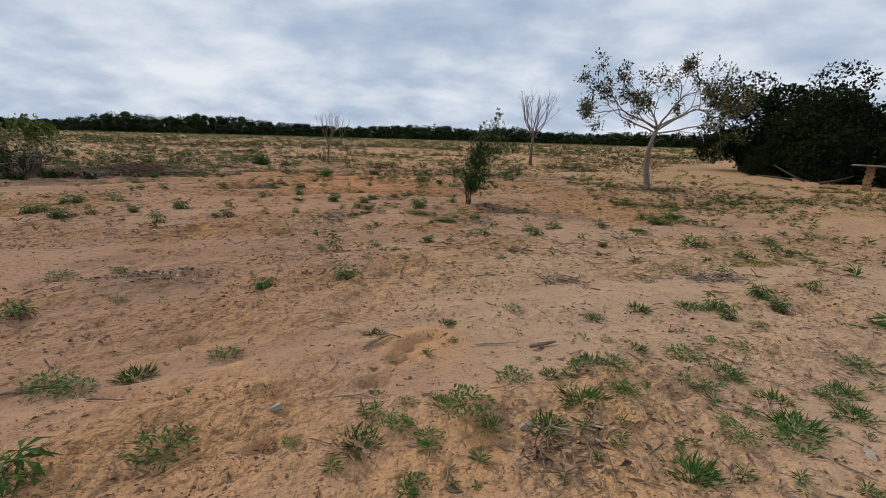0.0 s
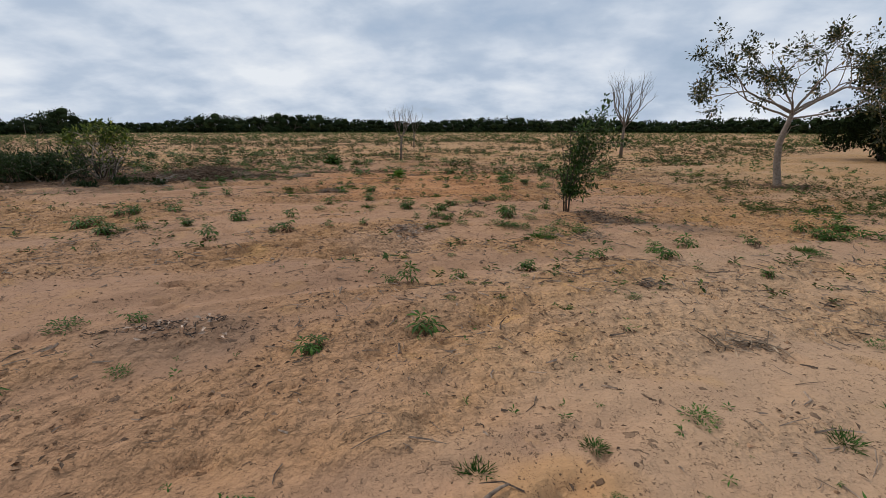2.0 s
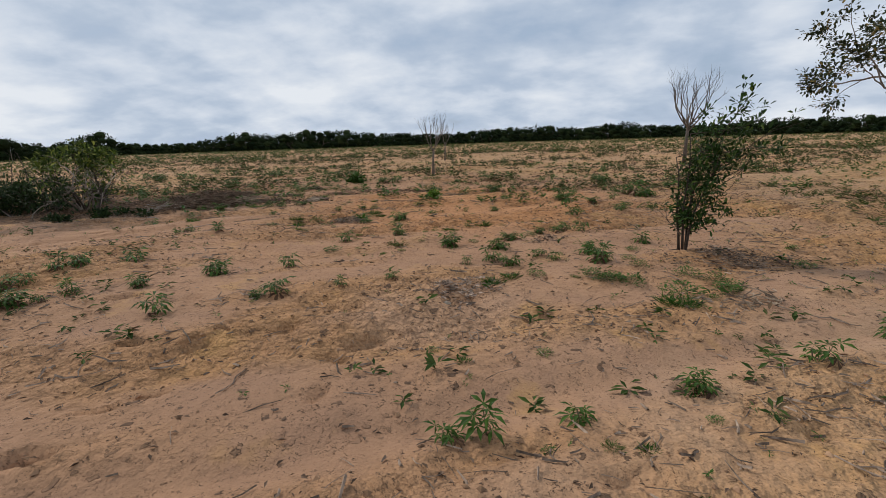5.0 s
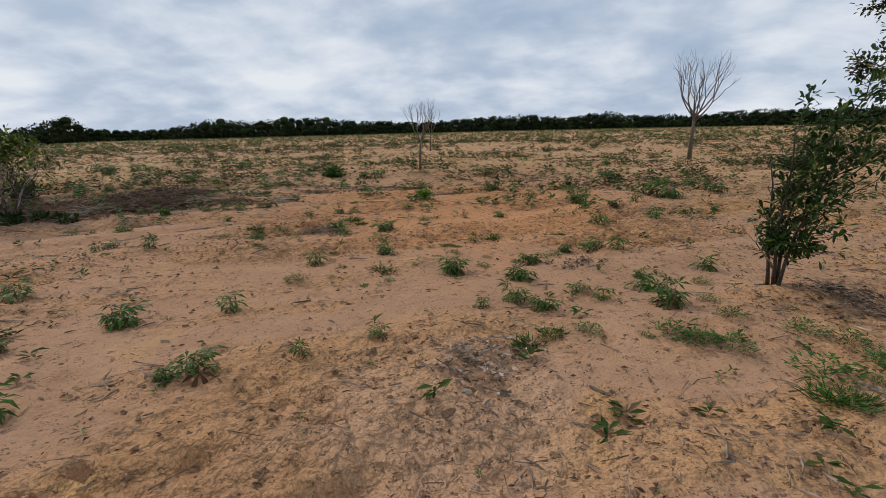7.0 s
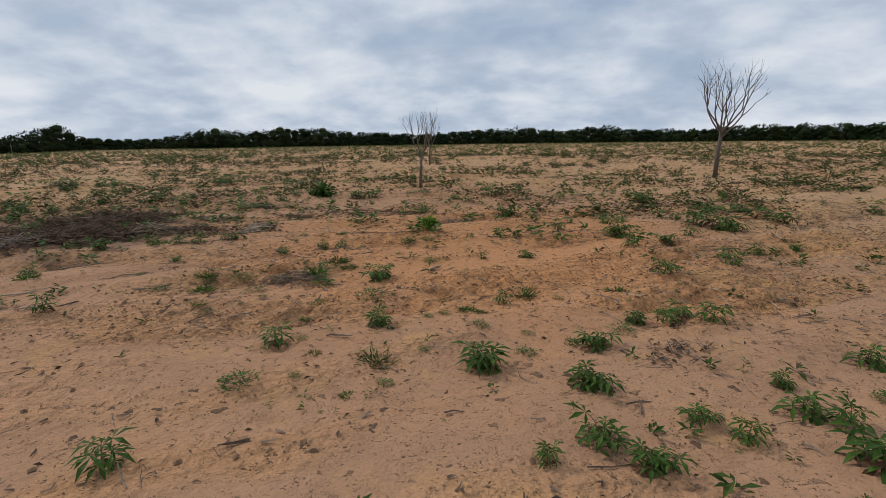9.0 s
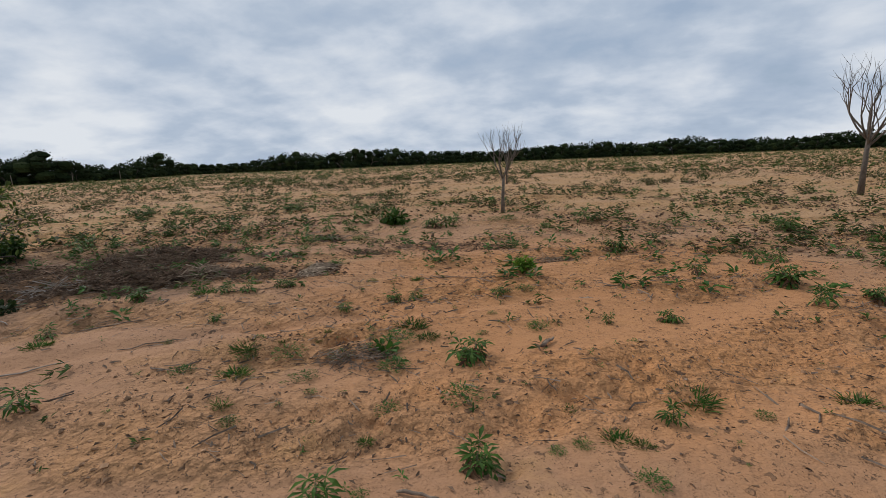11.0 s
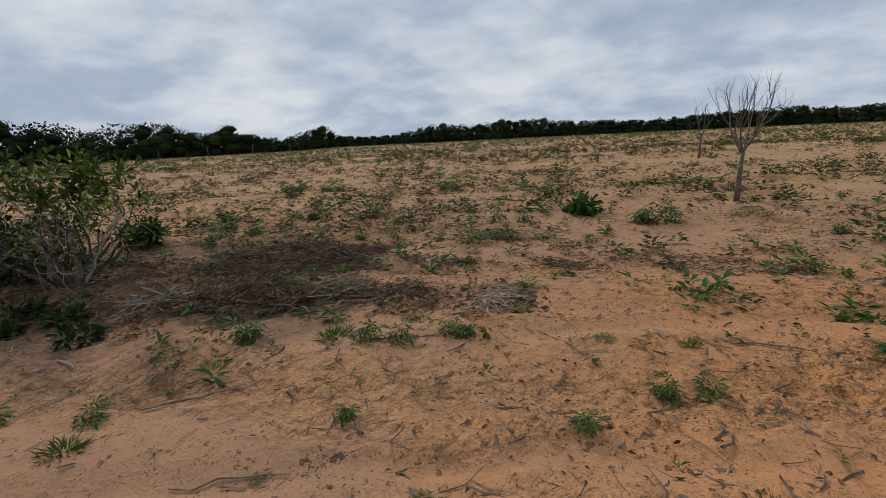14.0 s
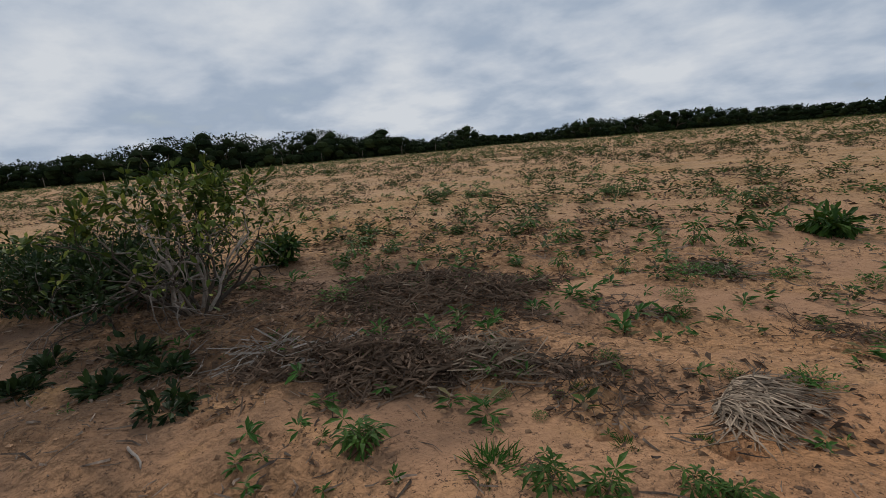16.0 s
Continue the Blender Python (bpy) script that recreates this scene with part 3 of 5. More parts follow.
def tangled_bush():
    rnd = random.Random(8)
    root = thing("tangled_bush", (-10.45, 12.25, gz(-10.45, 12.25) - 0.02), "tangled brown-stemmed bush with yellow-green leaf tufts", "bush", scale=1.12)
    low, low_tips = Geo(), []
    for k in range(17):
        w = 2 * math.pi * k / 17 + rnd.uniform(-0.3, 0.3)
        lean = rnd.uniform(0.1, 0.6)
        wood, tips = Geo(), []
        foot = rnd.uniform(0, 0.16)
        grow(wood, tips, rnd, Vector((foot * math.cos(w), foot * math.sin(w), 0)), (lean * math.cos(w), lean * math.sin(w), 0.9), rnd.uniform(0.46, 0.6), rnd.uniform(0.012, 0.024), 3, 0.85, 0.04, (2, 3), 0.42, 0.74, 6)
        limb = part("branch", wood, (BARK, DARK_BARK, PALE_BARK, DARK_BARK)[k % 4], root, "", True)
        tuft = Geo()
        leaf_clusters(tuft, rnd, [t for t in tips if t[0].z > 0.85 and t[2] == 0], (5, 10), 0.085, 0.48, 0.06, 0.75)
        leaf_clusters(tuft, rnd, [t for t in tips if 0.4 < t[0].z <= 0.85], (2, 5), 0.075, 0.48, 0.07, 0.22)
        if tuft.v:
            part("leaf_tuft", tuft, BUSH_LEAF, limb, "broad yellow-green leaves")["kind"] = "stuff"
    for k in range(75):
        d, o = rnd.gauss(0, 0.55), rnd.gauss(0, 0.32)
        w = rnd.uniform(0, 6.28)
        wood = Geo()
        a = Vector((-1.2 + 0.9 * d - 0.42 * o, -0.6 + 0.42 * d + 0.9 * o, 0.0))
        grow(wood, low_tips, rnd, a, (0.7 * math.cos(w), 0.7 * math.sin(w), 0.9), 0.34, 0.01, 2, 0.8, 0.0, (2, 3), 0.35, 0.72, 4)
        part("branch", wood, (DARK_BARK, DARK_BARK, BARK)[k % 3], root)
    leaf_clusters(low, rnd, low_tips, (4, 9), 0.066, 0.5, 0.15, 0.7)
    part("undergrowth", low, DARK_LEAF, root, "low green leaves round the foot, coloured as in shade")
    for at, way in (((-1.35, -0.3, 0.35), (0.05, 0.1, 1.0)), ((-0.95, -0.2, 0.5), (-0.35, 0.1, 0.9)), ((-1.0, -0.7, 0.4), (-1.0, -0.3, 0.12))):
        bare, tips = Geo(), []
        grow(bare, tips, rnd, Vector(at), way, 0.55, 0.012, 1, 0.5, 0.0, (1, 2), 0.15, 0.5, 5)
        part("branch", bare, DARK_BARK, root, "bare dark branch", True)


cashew_tree()
bare_tree("bare_tree", 4.07, 24.1, 3.7, 21, 9, 0.85, "leafless pale sapling with a vase of upright branches")
bare_tree("bare_tree", -4.72, 19.75, 2.15, 5, 6, 0.75, "small leafless pale sapling with thin upright twigs")
bare_tree("bare_tree", -6.6, 31.0, 2.2, 9, 4, 0.5, "distant leafless dark dead sapling in the field")
upright_shrub()
tangled_bush()


# ---- dark thicket beside the field ----
def knob(geo, centre, radius, rnd):
    """An uneven faceted lump of dense foliage."""
    rings, sides = 4, 7
    verts = [(centre[0], centre[1], centre[2] + 0.75 * radius)]
    for i in range(1, rings):
        t = math.pi * i / rings
        for k in range(sides):
            w = 2 * math.pi * (k + 0.5 * (i % 2)) / sides
            r = radius * rnd.uniform(0.72, 1.12)
            verts.append((centre[0] + r * math.sin(t) * math.cos(w), centre[1] + r * math.sin(t) * math.sin(w), centre[2] + 0.75 * r * math.cos(t)))
    verts.append((centre[0], centre[1], centre[2] - 0.75 * radius))
    faces = [(0, 1 + k, 1 + (k + 1) % sides) for k in range(sides)]
    for i in range(rings - 2):
        a = 1 + i * sides
        faces += [(a + k, a + sides + k, a + sides + (k + 1) % sides, a + (k + 1) % sides) for k in range(sides)]
    a = 1 + (rings - 2) * sides
    faces += [(a + k, len(verts) - 1, a + (k + 1) % sides) for k in range(sides)]
    geo.add(verts, faces)


def crown_tree(name, seed, height, wide, leaves, leaf_size, mat, label, low=0.05, group="", core=0.72):
    """A low broad tree with an uneven crown of many leaf clumps, about 1 x its height over the origin."""
    rnd = random.Random(seed)
    r2 = np.random.default_rng(seed)
    root = thing(name, (0, 0, 0), label, "tree", group)
    wood, tips = Geo(), []
    for k in range(3):
        w = 2.1 * k + rnd.random()
        grow(wood, tips, rnd, Vector((0.1 * math.cos(w), 0.1 * math.sin(w), -0.2)), (0.35 * math.cos(w), 0.35 * math.sin(w), 1), height * 0.3, 0.03 * height, 2, 0.5, 0.1, (2, 3), 0.2, 0.7)
    part("trunk", wood, DARK_BARK, root, "", True)
    lobes = []
    for k in range(24):
        w, d = rnd.uniform(0, 6.28), math.sqrt(rnd.random()) * wide * 0.38
        top = height * (0.97 - 0.42 * (d / (wide * 0.4)) ** 2)
        z = rnd.uniform(low * height + 0.06 * height, top * 0.86) if k % 3 else rnd.uniform(0.06, 0.3) * height
        lobes.append((d * math.cos(w), d * math.sin(w), z, rnd.uniform(0.12, 0.2) * wide))
    pick = r2.integers(0, len(lobes), leaves)
    cen = np.array(lobes)[pick]
    o = r2.normal(size=(leaves, 3))
    o /= np.linalg.norm(o, axis=1, keepdims=True)
    rad = cen[:, 3:4] * r2.uniform(0.7, 1.06, (leaves, 1))
    at = cen[:, :3] + o * rad * np.array([1, 1, 0.75])
    at[:, 2] = np.clip(at[:, 2], low * height, height * 1.04)
    ln = leaf_size * r2.uniform(0.6, 1.4, leaves)
    crown = Geo()
    for cx, cy, cz, cr in lobes if core else ():
        knob(crown, (cx, cy, max(cz, cr * 0.5)), cr * core, rnd)
    crown.leaves(at, o * 0.3 + r2.normal(size=o.shape), o + r2.normal(size=o.shape) * 0.5, ln, ln * 0.6)
    part("crown", crown, mat, root)
    return root


def discard(root):
    for o in (*root.children_recursive, root):
        bpy.data.objects.remove(o)


thicket = [crown_tree("thicket_tree", 100 + k, 4.6, 5.6, 13000, 0.14, WOOD_LEAF, "dense green thicket tree darkened for inner shade, with branches near the ground", 0.03, "thicket trees", 0.0) for k in range(3)]
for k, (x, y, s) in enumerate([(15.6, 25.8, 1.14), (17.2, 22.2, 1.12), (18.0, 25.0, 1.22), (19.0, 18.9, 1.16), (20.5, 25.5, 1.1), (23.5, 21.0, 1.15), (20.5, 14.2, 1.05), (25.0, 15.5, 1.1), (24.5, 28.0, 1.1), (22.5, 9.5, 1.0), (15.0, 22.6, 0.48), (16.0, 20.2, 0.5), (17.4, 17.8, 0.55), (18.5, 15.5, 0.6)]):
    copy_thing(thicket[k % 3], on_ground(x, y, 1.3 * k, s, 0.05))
for p in thicket:
    discard(p)


def shelter():
    """A low plank roof on a brick pier and a pole, at the thicket's edge."""
    x, y = 15.0, 17.6
    root = thing("shelter", (x, y, gz(x, y)), "low plank shelter on a brick pier and a pole", "shelter", turn=radians(-40))
    bm_geo = Geo()
    bm_geo.add([(sx * 0.11, sy * 0.07, sz * 0.034) for sx in (-1, 1) for sy in (-1, 1) for sz in (-1, 1)],
               [(0, 1, 3, 2), (4, 6, 7, 5), (0, 4, 5, 1), (2, 3, 7, 6), (0, 2, 6, 4), (1, 5, 7, 3)])
    brick = bm_geo.mesh("brick", BRICK)
    rnd = random.Random(2)
    for c in range(12):
        for s in (-1, 1):
            b = part("brick", brick, BRICK, root)
            off = rnd.uniform(-0.02, 0.02)
            b.matrix_basis = pose(s * 0.075 * (c % 2) + off, s * 0.116 * (1 - c % 2) if c % 2 == 0 else s * 0.0, 0.036 + c * 0.076, 0, 0, 90 if c % 2 else 0 + rnd.uniform(-4, 4))
            if c % 2:
                b.matrix_basis = pose(s * 0.078 + off, 0, 0.036 + c * 0.076, 0, 0, 90 + rnd.uniform(-4, 4))
            else:
                b.matrix_basis = pose(off, s * 0.078, 0.036 + c * 0.076, 0, 0, rnd.uniform(-4, 4))
    pole = Geo()
    pole.tube([(1.0, 0.05, -0.1), (1.03, 0.05, 0.5), (1.02, 0.05, 0.93)], [0.05, 0.045, 0.04], 8)
    part("pole", pole, PALE_BARK, root, "crooked pale pole", True)
    for k in range(4):
        g = Geo()
        y0, y1 = -0.32 + 0.165 * k, -0.165 + 0.165 * k
        g.add([(-0.55, y0, 0.915), (1.5, y0, 0.925), (1.5, y1, 0.925), (-0.55, y1, 0.915), (-0.55, y0, 0.955), (1.5, y0, 0.965), (1.5, y1, 0.965), (-0.55, y1, 0.955)],
              [(3, 2, 1, 0), (4, 5, 6, 7), (0, 1, 5, 4), (1, 2, 6, 5), (2, 3, 7, 6), (3, 0, 4, 7)])
        part("plank", g, PLANK, root)


def fallen_branch(x, y, ends, radius, mat, label):
    root = thing("fallen_branch", (x, y, gz(x, y)), label, "branch")
    g = Geo()
    pts = [Vector(p) for p in ends]
    g.tube(pts, [radius * (1 - 0.6 * k / (len(pts) - 1)) for k in range(len(pts))], 7)
    part("limb", g, mat, root, "", True)


shelter()
# dark bark on these three stands in for the thicket's shade
fallen_branch(14.2, 19.6, [(0, 0, 0.05), (-0.4, 0.4, 0.3), (-0.8, 0.8, 0.6)], 0.045, DARK_BARK, "dead branch leaning out of the thicket, bark darkened for shade")
fallen_branch(13.6, 20.3, [(0.4, -0.3, 0.06), (0, 0, 0.12), (-0.5, 0.5, 0.14), (-0.9, 0.9, 0.06)], 0.04, DARK_BARK, "fallen branch on the sand at the thicket, bark darkened for shade")
fallen_branch(14.6, 18.6, [(-0.3, 0.3, 0.06), (0.2, 0.1, 0.2), (0.7, 0.0, 0.4)], 0.06, DARK_BARK, "log propped at the thicket's edge, bark darkened for shade")

# ---- woods round the field ----
SKYLINE = [(100, 1.3), (91, 1.2), (88, 1.0), (83, 1.2), (80, 2.0), (76, 2.5), (71, 2.1), (68, 1.5), (64, 2.15), (60, 0.9), (56, 1.0), (53, -0.2), (50.5, -0.3), (47, 0.9), (45, -0.4), (41, -0.6), (38, -0.4),
           (34, 0.4), (29, 0.25), (25, 0.62), (20, 0.15), (14, -0.1), (10, -0.15), (4, 0.25), (0, 0.55), (-5, 0.05), (-9, 0.7), (-13, 0.15), (-17, 0.15), (-21, 0.45), (-27, 0.6), (-40, 0.6)]
SKY_AZ, SKY_EL = np.array(SKYLINE[::-1]).T
RING = (-4.0, 9.0)


def ring_distance(az):
    return float(np.interp(az, [-40, -25, 30, 37, 39, 46, 49, 55, 100], [128, 132, 132, 136, 150, 150, 112, 108, 108]))


def ring_place(az, extra=0.0):
    d = ring_distance(az) + extra
    x, y = RING[0] - d * math.sin(radians(az)), RING[1] + d * math.cos(radians(az))
    return x, y, d


def wood_height(az, d, x, y):
    return 1.5 + d * math.tan(radians(float(np.interp(az, SKY_AZ, SKY_EL)))) - gz(x, y)


far_kinds = [crown_tree("field_edge_tree", 200 + k, 5.0, 7.2, 2300, 0.18, FAR_LEAF, "low dark green tree at the field's edge", 0.02, "trees at the field's edge") for k in range(6)]
rnd = random.Random(4)
az = -38.0
while az < 99:
    x, y, d = ring_place(az, rnd.uniform(-2, 3))
    h = max(1.6, wood_height(az, d, x, y) * (rnd.uniform(0.78, 1.22) if az > 49 else rnd.uniform(0.9, 1.15)))
    s = h / 5.0
    copy_thing(far_kinds[rnd.randrange(6)], on_ground(x, y, rnd.uniform(0, 6.28), (s * rnd.uniform(0.95, 1.25), s * rnd.uniform(0.95, 1.25), s), 0.1))
    az += math.degrees(0.5 * 6.4 * s / d)
for p in far_kinds:
    discard(p)


def woodland(name, lo, hi, label, skyline):
    """The woods behind the first row, as leaf clumps."""
    r2 = np.random.default_rng(9)
    g = Geo()
    at, o = [], []
    a = lo
    while a < hi:
        for row in (4, 9, 14):
            jit = a + r2.uniform(-0.4, 0.4)
            if skyline:
                x, y, d = ring_place(jit, row)
                h = max(1.3, wood_height(jit, d, x, y) * r2.uniform(0.75, 1.0))
            else:
                x, y = RING[0] - (110 + row) * math.sin(radians(jit)), RING[1] + (110 + row) * math.cos(radians(jit))
                h = r2.uniform(4.5, 6.5)
            z0, n = gz(x, y), (230 if skyline else 40)
            q = r2.normal(size=(n, 3))
            q /= np.linalg.norm(q, axis=1, keepdims=True)
            c = np.column_stack([x + q[:, 0] * h * 0.55, y + q[:, 1] * h * 0.55, z0 + h * 0.52 + q[:, 2] * h * 0.48])
            at.append(c)
            o.append(q)
        a += 1.3
    at, o = np.concatenate(at), np.concatenate(o)
    ln = r2.uniform(0.3, 0.62, len(at)) * (1.0 if skyline else 2.0)
    g.leaves(at, r2.normal(size=o.shape), o + r2.normal(size=o.shape) * 0.5, ln, ln * 0.7)
    tagged(new(name, g.mesh(name, FAR_LEAF)), label, "woodland", kind="stuff")


woodland("woodland", -38, 99, "dark low woodland behind the field's edge trees", True)
woodland("woodland", 99, 322, "dark low woodland closing the field", False)


def fence_post(x, y, rnd):
    root = thing("fence_post", (x, y, gz(x, y) - 0.2), "thin grey wooden fence post at the field's edge", "fence post", "fence posts")
    g = Geo()
    g.tube([(0, 0, 0), (rnd.uniform(-0.05, 0.05), 0, 0.9), (rnd.uniform(-0.1, 0.1), 0, 1.9)], [0.05, 0.045, 0.04], 6)
    part("post", g, PLANK, root, "", True)


rnd = random.Random(6)
for k in range(11):
    a = 50 + 4.2 * k + rnd.uniform(-0.4, 0.4)
    fence_post(-4 - 99 * math.sin(radians(a)), 9 + 99 * math.cos(radians(a)), rnd)


# ---- crop ----
def cassava_leaf(seed):
    """A palmate leaf on its stalk: foot at the origin, going out along +y, one unit long."""
    rnd = random.Random(seed)
    g = Geo()
    g.tube([(0, 0, 0), (0.0, 0.16, 0.05), (0, 0.30, 0.05)], [0.012, 0.01, 0.008], 3, False)
    hub = Vector((0, 0.30, 0.05))
    n = rnd.choice((5, 6, 7))
    for k in range(n):
        w = radians(-115 + 230 * k / (n - 1) + rnd.uniform(-6, 6))
        ln = (0.62 - 0.26 * abs(2 * k / (n - 1) - 1)) * rnd.uniform(0.9, 1.1)
        wid = ln * 0.27
        d = Vector((math.sin(w), math.cos(w), 0))
        s = Vector((d.y, -d.x, 0))
        drop = rnd.uniform(0.2, 0.5)
        a = hub
        m = hub + d * ln * 0.58 + Vector((0, 0, -drop * ln * 0.3))
        t = hub + d * ln + Vector((0, 0, -drop * ln * 1.2))
        g.add([a, m + s * wid / 2 + Vector((0, 0, 0.02)), m, m - s * wid / 2 + Vector((0, 0, 0.02)), t], [(0, 1, 2), (0, 2, 3), (1, 4, 2), (2, 4, 3)])
    return g


LEAF_SHAPES = [cassava_leaf(k).mesh("leaf", CASSAVA_LEAF) for k in range(4)]
WILTED_SHAPE = cassava_leaf(9).mesh("leaf", WILTED_LEAF)


def cassava_plant(seed):
    """A young plant about one unit wide, one to three stems, leaves in whorls."""
    rnd = random.Random(seed)
    root = thing("cassava_plant", (0, 0, 0), "young green cassava plant in the sandy soil", "cassava plant", "cassava plants")
    stems = rnd.choice((1, 2, 2, 3))
    for s in range(stems):
        w = rnd.uniform(0, 6.28)
        lean = rnd.uniform(0.05, 0.5) if stems > 1 else rnd.uniform(0, 0.15)
        top = Vector((lean * math.cos(w), lean * math.sin(w), 1)).normalized() * rnd.uniform(0.28, 0.52)
        foot = Vector((0.08 * math.cos(w), 0.08 * math.sin(w), -0.05))
        g = Geo()
        g.tube([foot, foot + top * 0.55 + Vector((0.01, 0, 0)), foot + top], [0.02, 0.015, 0.01], 4)
        part("stem", g, CASSAVA_STEM, root, "", True)
        n = rnd.randint(6, 9) if stems > 1 else rnd.randint(10, 14)
        for k in range(n):
            f = 0.35 + 0.65 * (k + 0.5) / n
            yaw = 2.4 * k + rnd.uniform(-0.4, 0.4) + s
            tilt = 0.7 * f + rnd.uniform(-0.75, 0.1)
            wilt = rnd.random() < 0.08
            ob = part("leaf", WILTED_SHAPE if wilt else LEAF_SHAPES[rnd.randrange(4)], None, root, "wilted dark brown leaf" if wilt else "")
            ob.matrix_basis = Matrix.LocRotScale(foot + top * f, Euler((tilt - (0.9 if wilt else 0), 0, yaw)), (rnd.uniform(0.45, 0.72),) * 3)
    return root


CASSAVA_FIRST = [
    (-1.69, 1.68, 0.41), (-3.23, 3.49, 0.32), (2.54, 4.04, 0.27), (2.56, 4.26, 0.33), (-1.67, 4.35, 0.24), (3.18, 4.4, 0.3), (-3.16, 4.58, 0.22),
    (3.21, 4.62, 0.29), (-0.96, 4.83, 0.36), (4.08, 5.15, 0.3), (-1.49, 5.84, 0.2), (-1.3, 5.92, 0.31), (-0.85, 6.12, 0.25), (-0.21, 6.54, 0.25),
    (2.26, 6.77, 0.2), (0.54, 6.88, 0.28), (-5.66, 7.09, 0.36), (-4.25, 7.1, 0.36), (1.33, 7.17, 0.39), (-5.59, 7.23, 0.2), (-5.51, 7.39, 0.25),
    (1.31, 7.44, 0.3), (-6.48, 7.49, 0.37), (-3.63, 7.58, 0.15), (-3.5, 7.64, 0.33), (-4.95, 7.72, 0.25), (-6.5, 7.79, 0.3), (1.77, 7.89, 0.38),
    (2.6, 7.94, 0.28), (-2.93, 7.96, 0.17),
]
CASSAVA_SECOND = [
    (-6.38, 8.03, 0.35), (-6.28, 8.28, 0.33), (-4.54, 8.3, 0.39), (-2.58, 8.32, 0.09), (3.86, 8.54, 0.34), (-3.88, 8.62, 0.3), (-5.84, 8.62, 0.38),
    (3.76, 8.76, 0.3), (-1.89, 8.97, 0.18), (3.7, 9, 0.3), (-1.42, 9.05, 0.25), (-0.5, 9.12, 0.41), (-1.61, 9.17, 0.3), (4.4, 9.18, 0.34),
    (-0.94, 9.32, 0.23), (4.28, 9.4, 0.34), (-1.12, 9.43, 0.23), (-0.38, 9.48, 0.23), (-0.55, 9.6, 0.32), (-1.6, 9.69, 0.3), (-0.55, 9.86, 0.19),
    (1.7, 9.88, 0.17), (-2.21, 9.92, 0.37), (-3.77, 9.99, 0.3), (-6.46, 10.03, 0.22), (-6.37, 10.2, 0.24), (-5.9, 10.23, 0.27), (0.17, 10.29, 0.33),
    (-1.51, 10.31, 0.3), (-3.14, 10.42, 0.29),
]
CASSAVA_THIRD = [
    (-0.93, 10.78, 0.28), (-1.11, 10.85, 0.22), (-0.56, 10.87, 0.34), (-7.67, 10.91, 0.24), (-0.77, 10.93, 0.27), (-2.17, 11.08, 0.2), (-7.15, 11.15, 0.24),
    (-3.46, 11.61, 0.35), (-5.95, 11.88, 0.18), (-0.56, 12.14, 0.39), (-7.24, 12.25, 0.32), (-4.89, 12.36, 0.19), (0.16, 12.45, 0.31), (-6.49, 12.6, 0.28),
    (-2.48, 12.64, 0.17), (-6.3, 12.7, 0.28), (-1.97, 12.82, 0.24), (-4.62, 12.95, 0.24), (-6.03, 13.01, 0.21), (-5.96, 13.02, 0.19), (0.33, 13.02, 0.34),
    (-4.44, 13.12, 0.24), (-3.55, 13.26, 0.25), (-0.72, 13.39, 0.34), (0.91, 13.5, 0.27), (-0.17, 13.65, 0.29), (1.4, 13.7, 0.2), (-2.36, 13.95, 0.21),
    (-0.64, 14.12, 0.5), (0.29, 14.14, 0.32),
]
CASSAVA_FOURTH = [
    (-11.03, 14.43, 0.46), (-1.48, 14.48, 0.35), (-10.6, 14.64, 0.29), (-11.77, 14.7, 0.32), (1.01, 14.74, 0.58), (-11.51, 14.85, 0.42), (0.62, 14.98, 0.63),
    (-8.8, 15.06, 0.15), (-0.77, 15.12, 0.35), (-0.5, 15.29, 0.36), (2, 15.32, 0.6), (-8.41, 15.38, 0.31), (-7.84, 15.5, 0.27), (-2.3, 15.86, 0.42),
    (-10.82, 15.97, 0.3), (-9.1, 16.32, 0.45), (1.85, 16.63, 0.45), (-9.99, 16.72, 0.51), (1.57, 16.79, 0.35), (1.24, 16.8, 0.4), (-7.82, 16.93, 0.51),
    (-7.32, 17.2, 0.44), (-5.72, 17.44, 0.47), (-3.53, 17.6, 0.34), (-5.37, 17.67, 0.52), (0.4, 17.87, 0.48), (-13.5, 18.8, 0.46), (-2.9, 18.8, 0.59),
    (-14.99, 18.94, 0.53), (-13.21, 19, 0.41),
]
CASSAVA_FIFTH = [
    (-14.71, 19.18, 0.51), (-13.86, 19.24, 0.38), (-13.61, 19.47, 0.46), (-8.19, 19.74, 0.61), (-10.74, 19.87, 0.36), (-10.5, 20.11, 0.43), (-10.99, 20.39, 0.47),
    (-8.9, 20.5, 0.45), (-10.72, 20.55, 0.48), (-10.5, 20.93, 0.62),
]
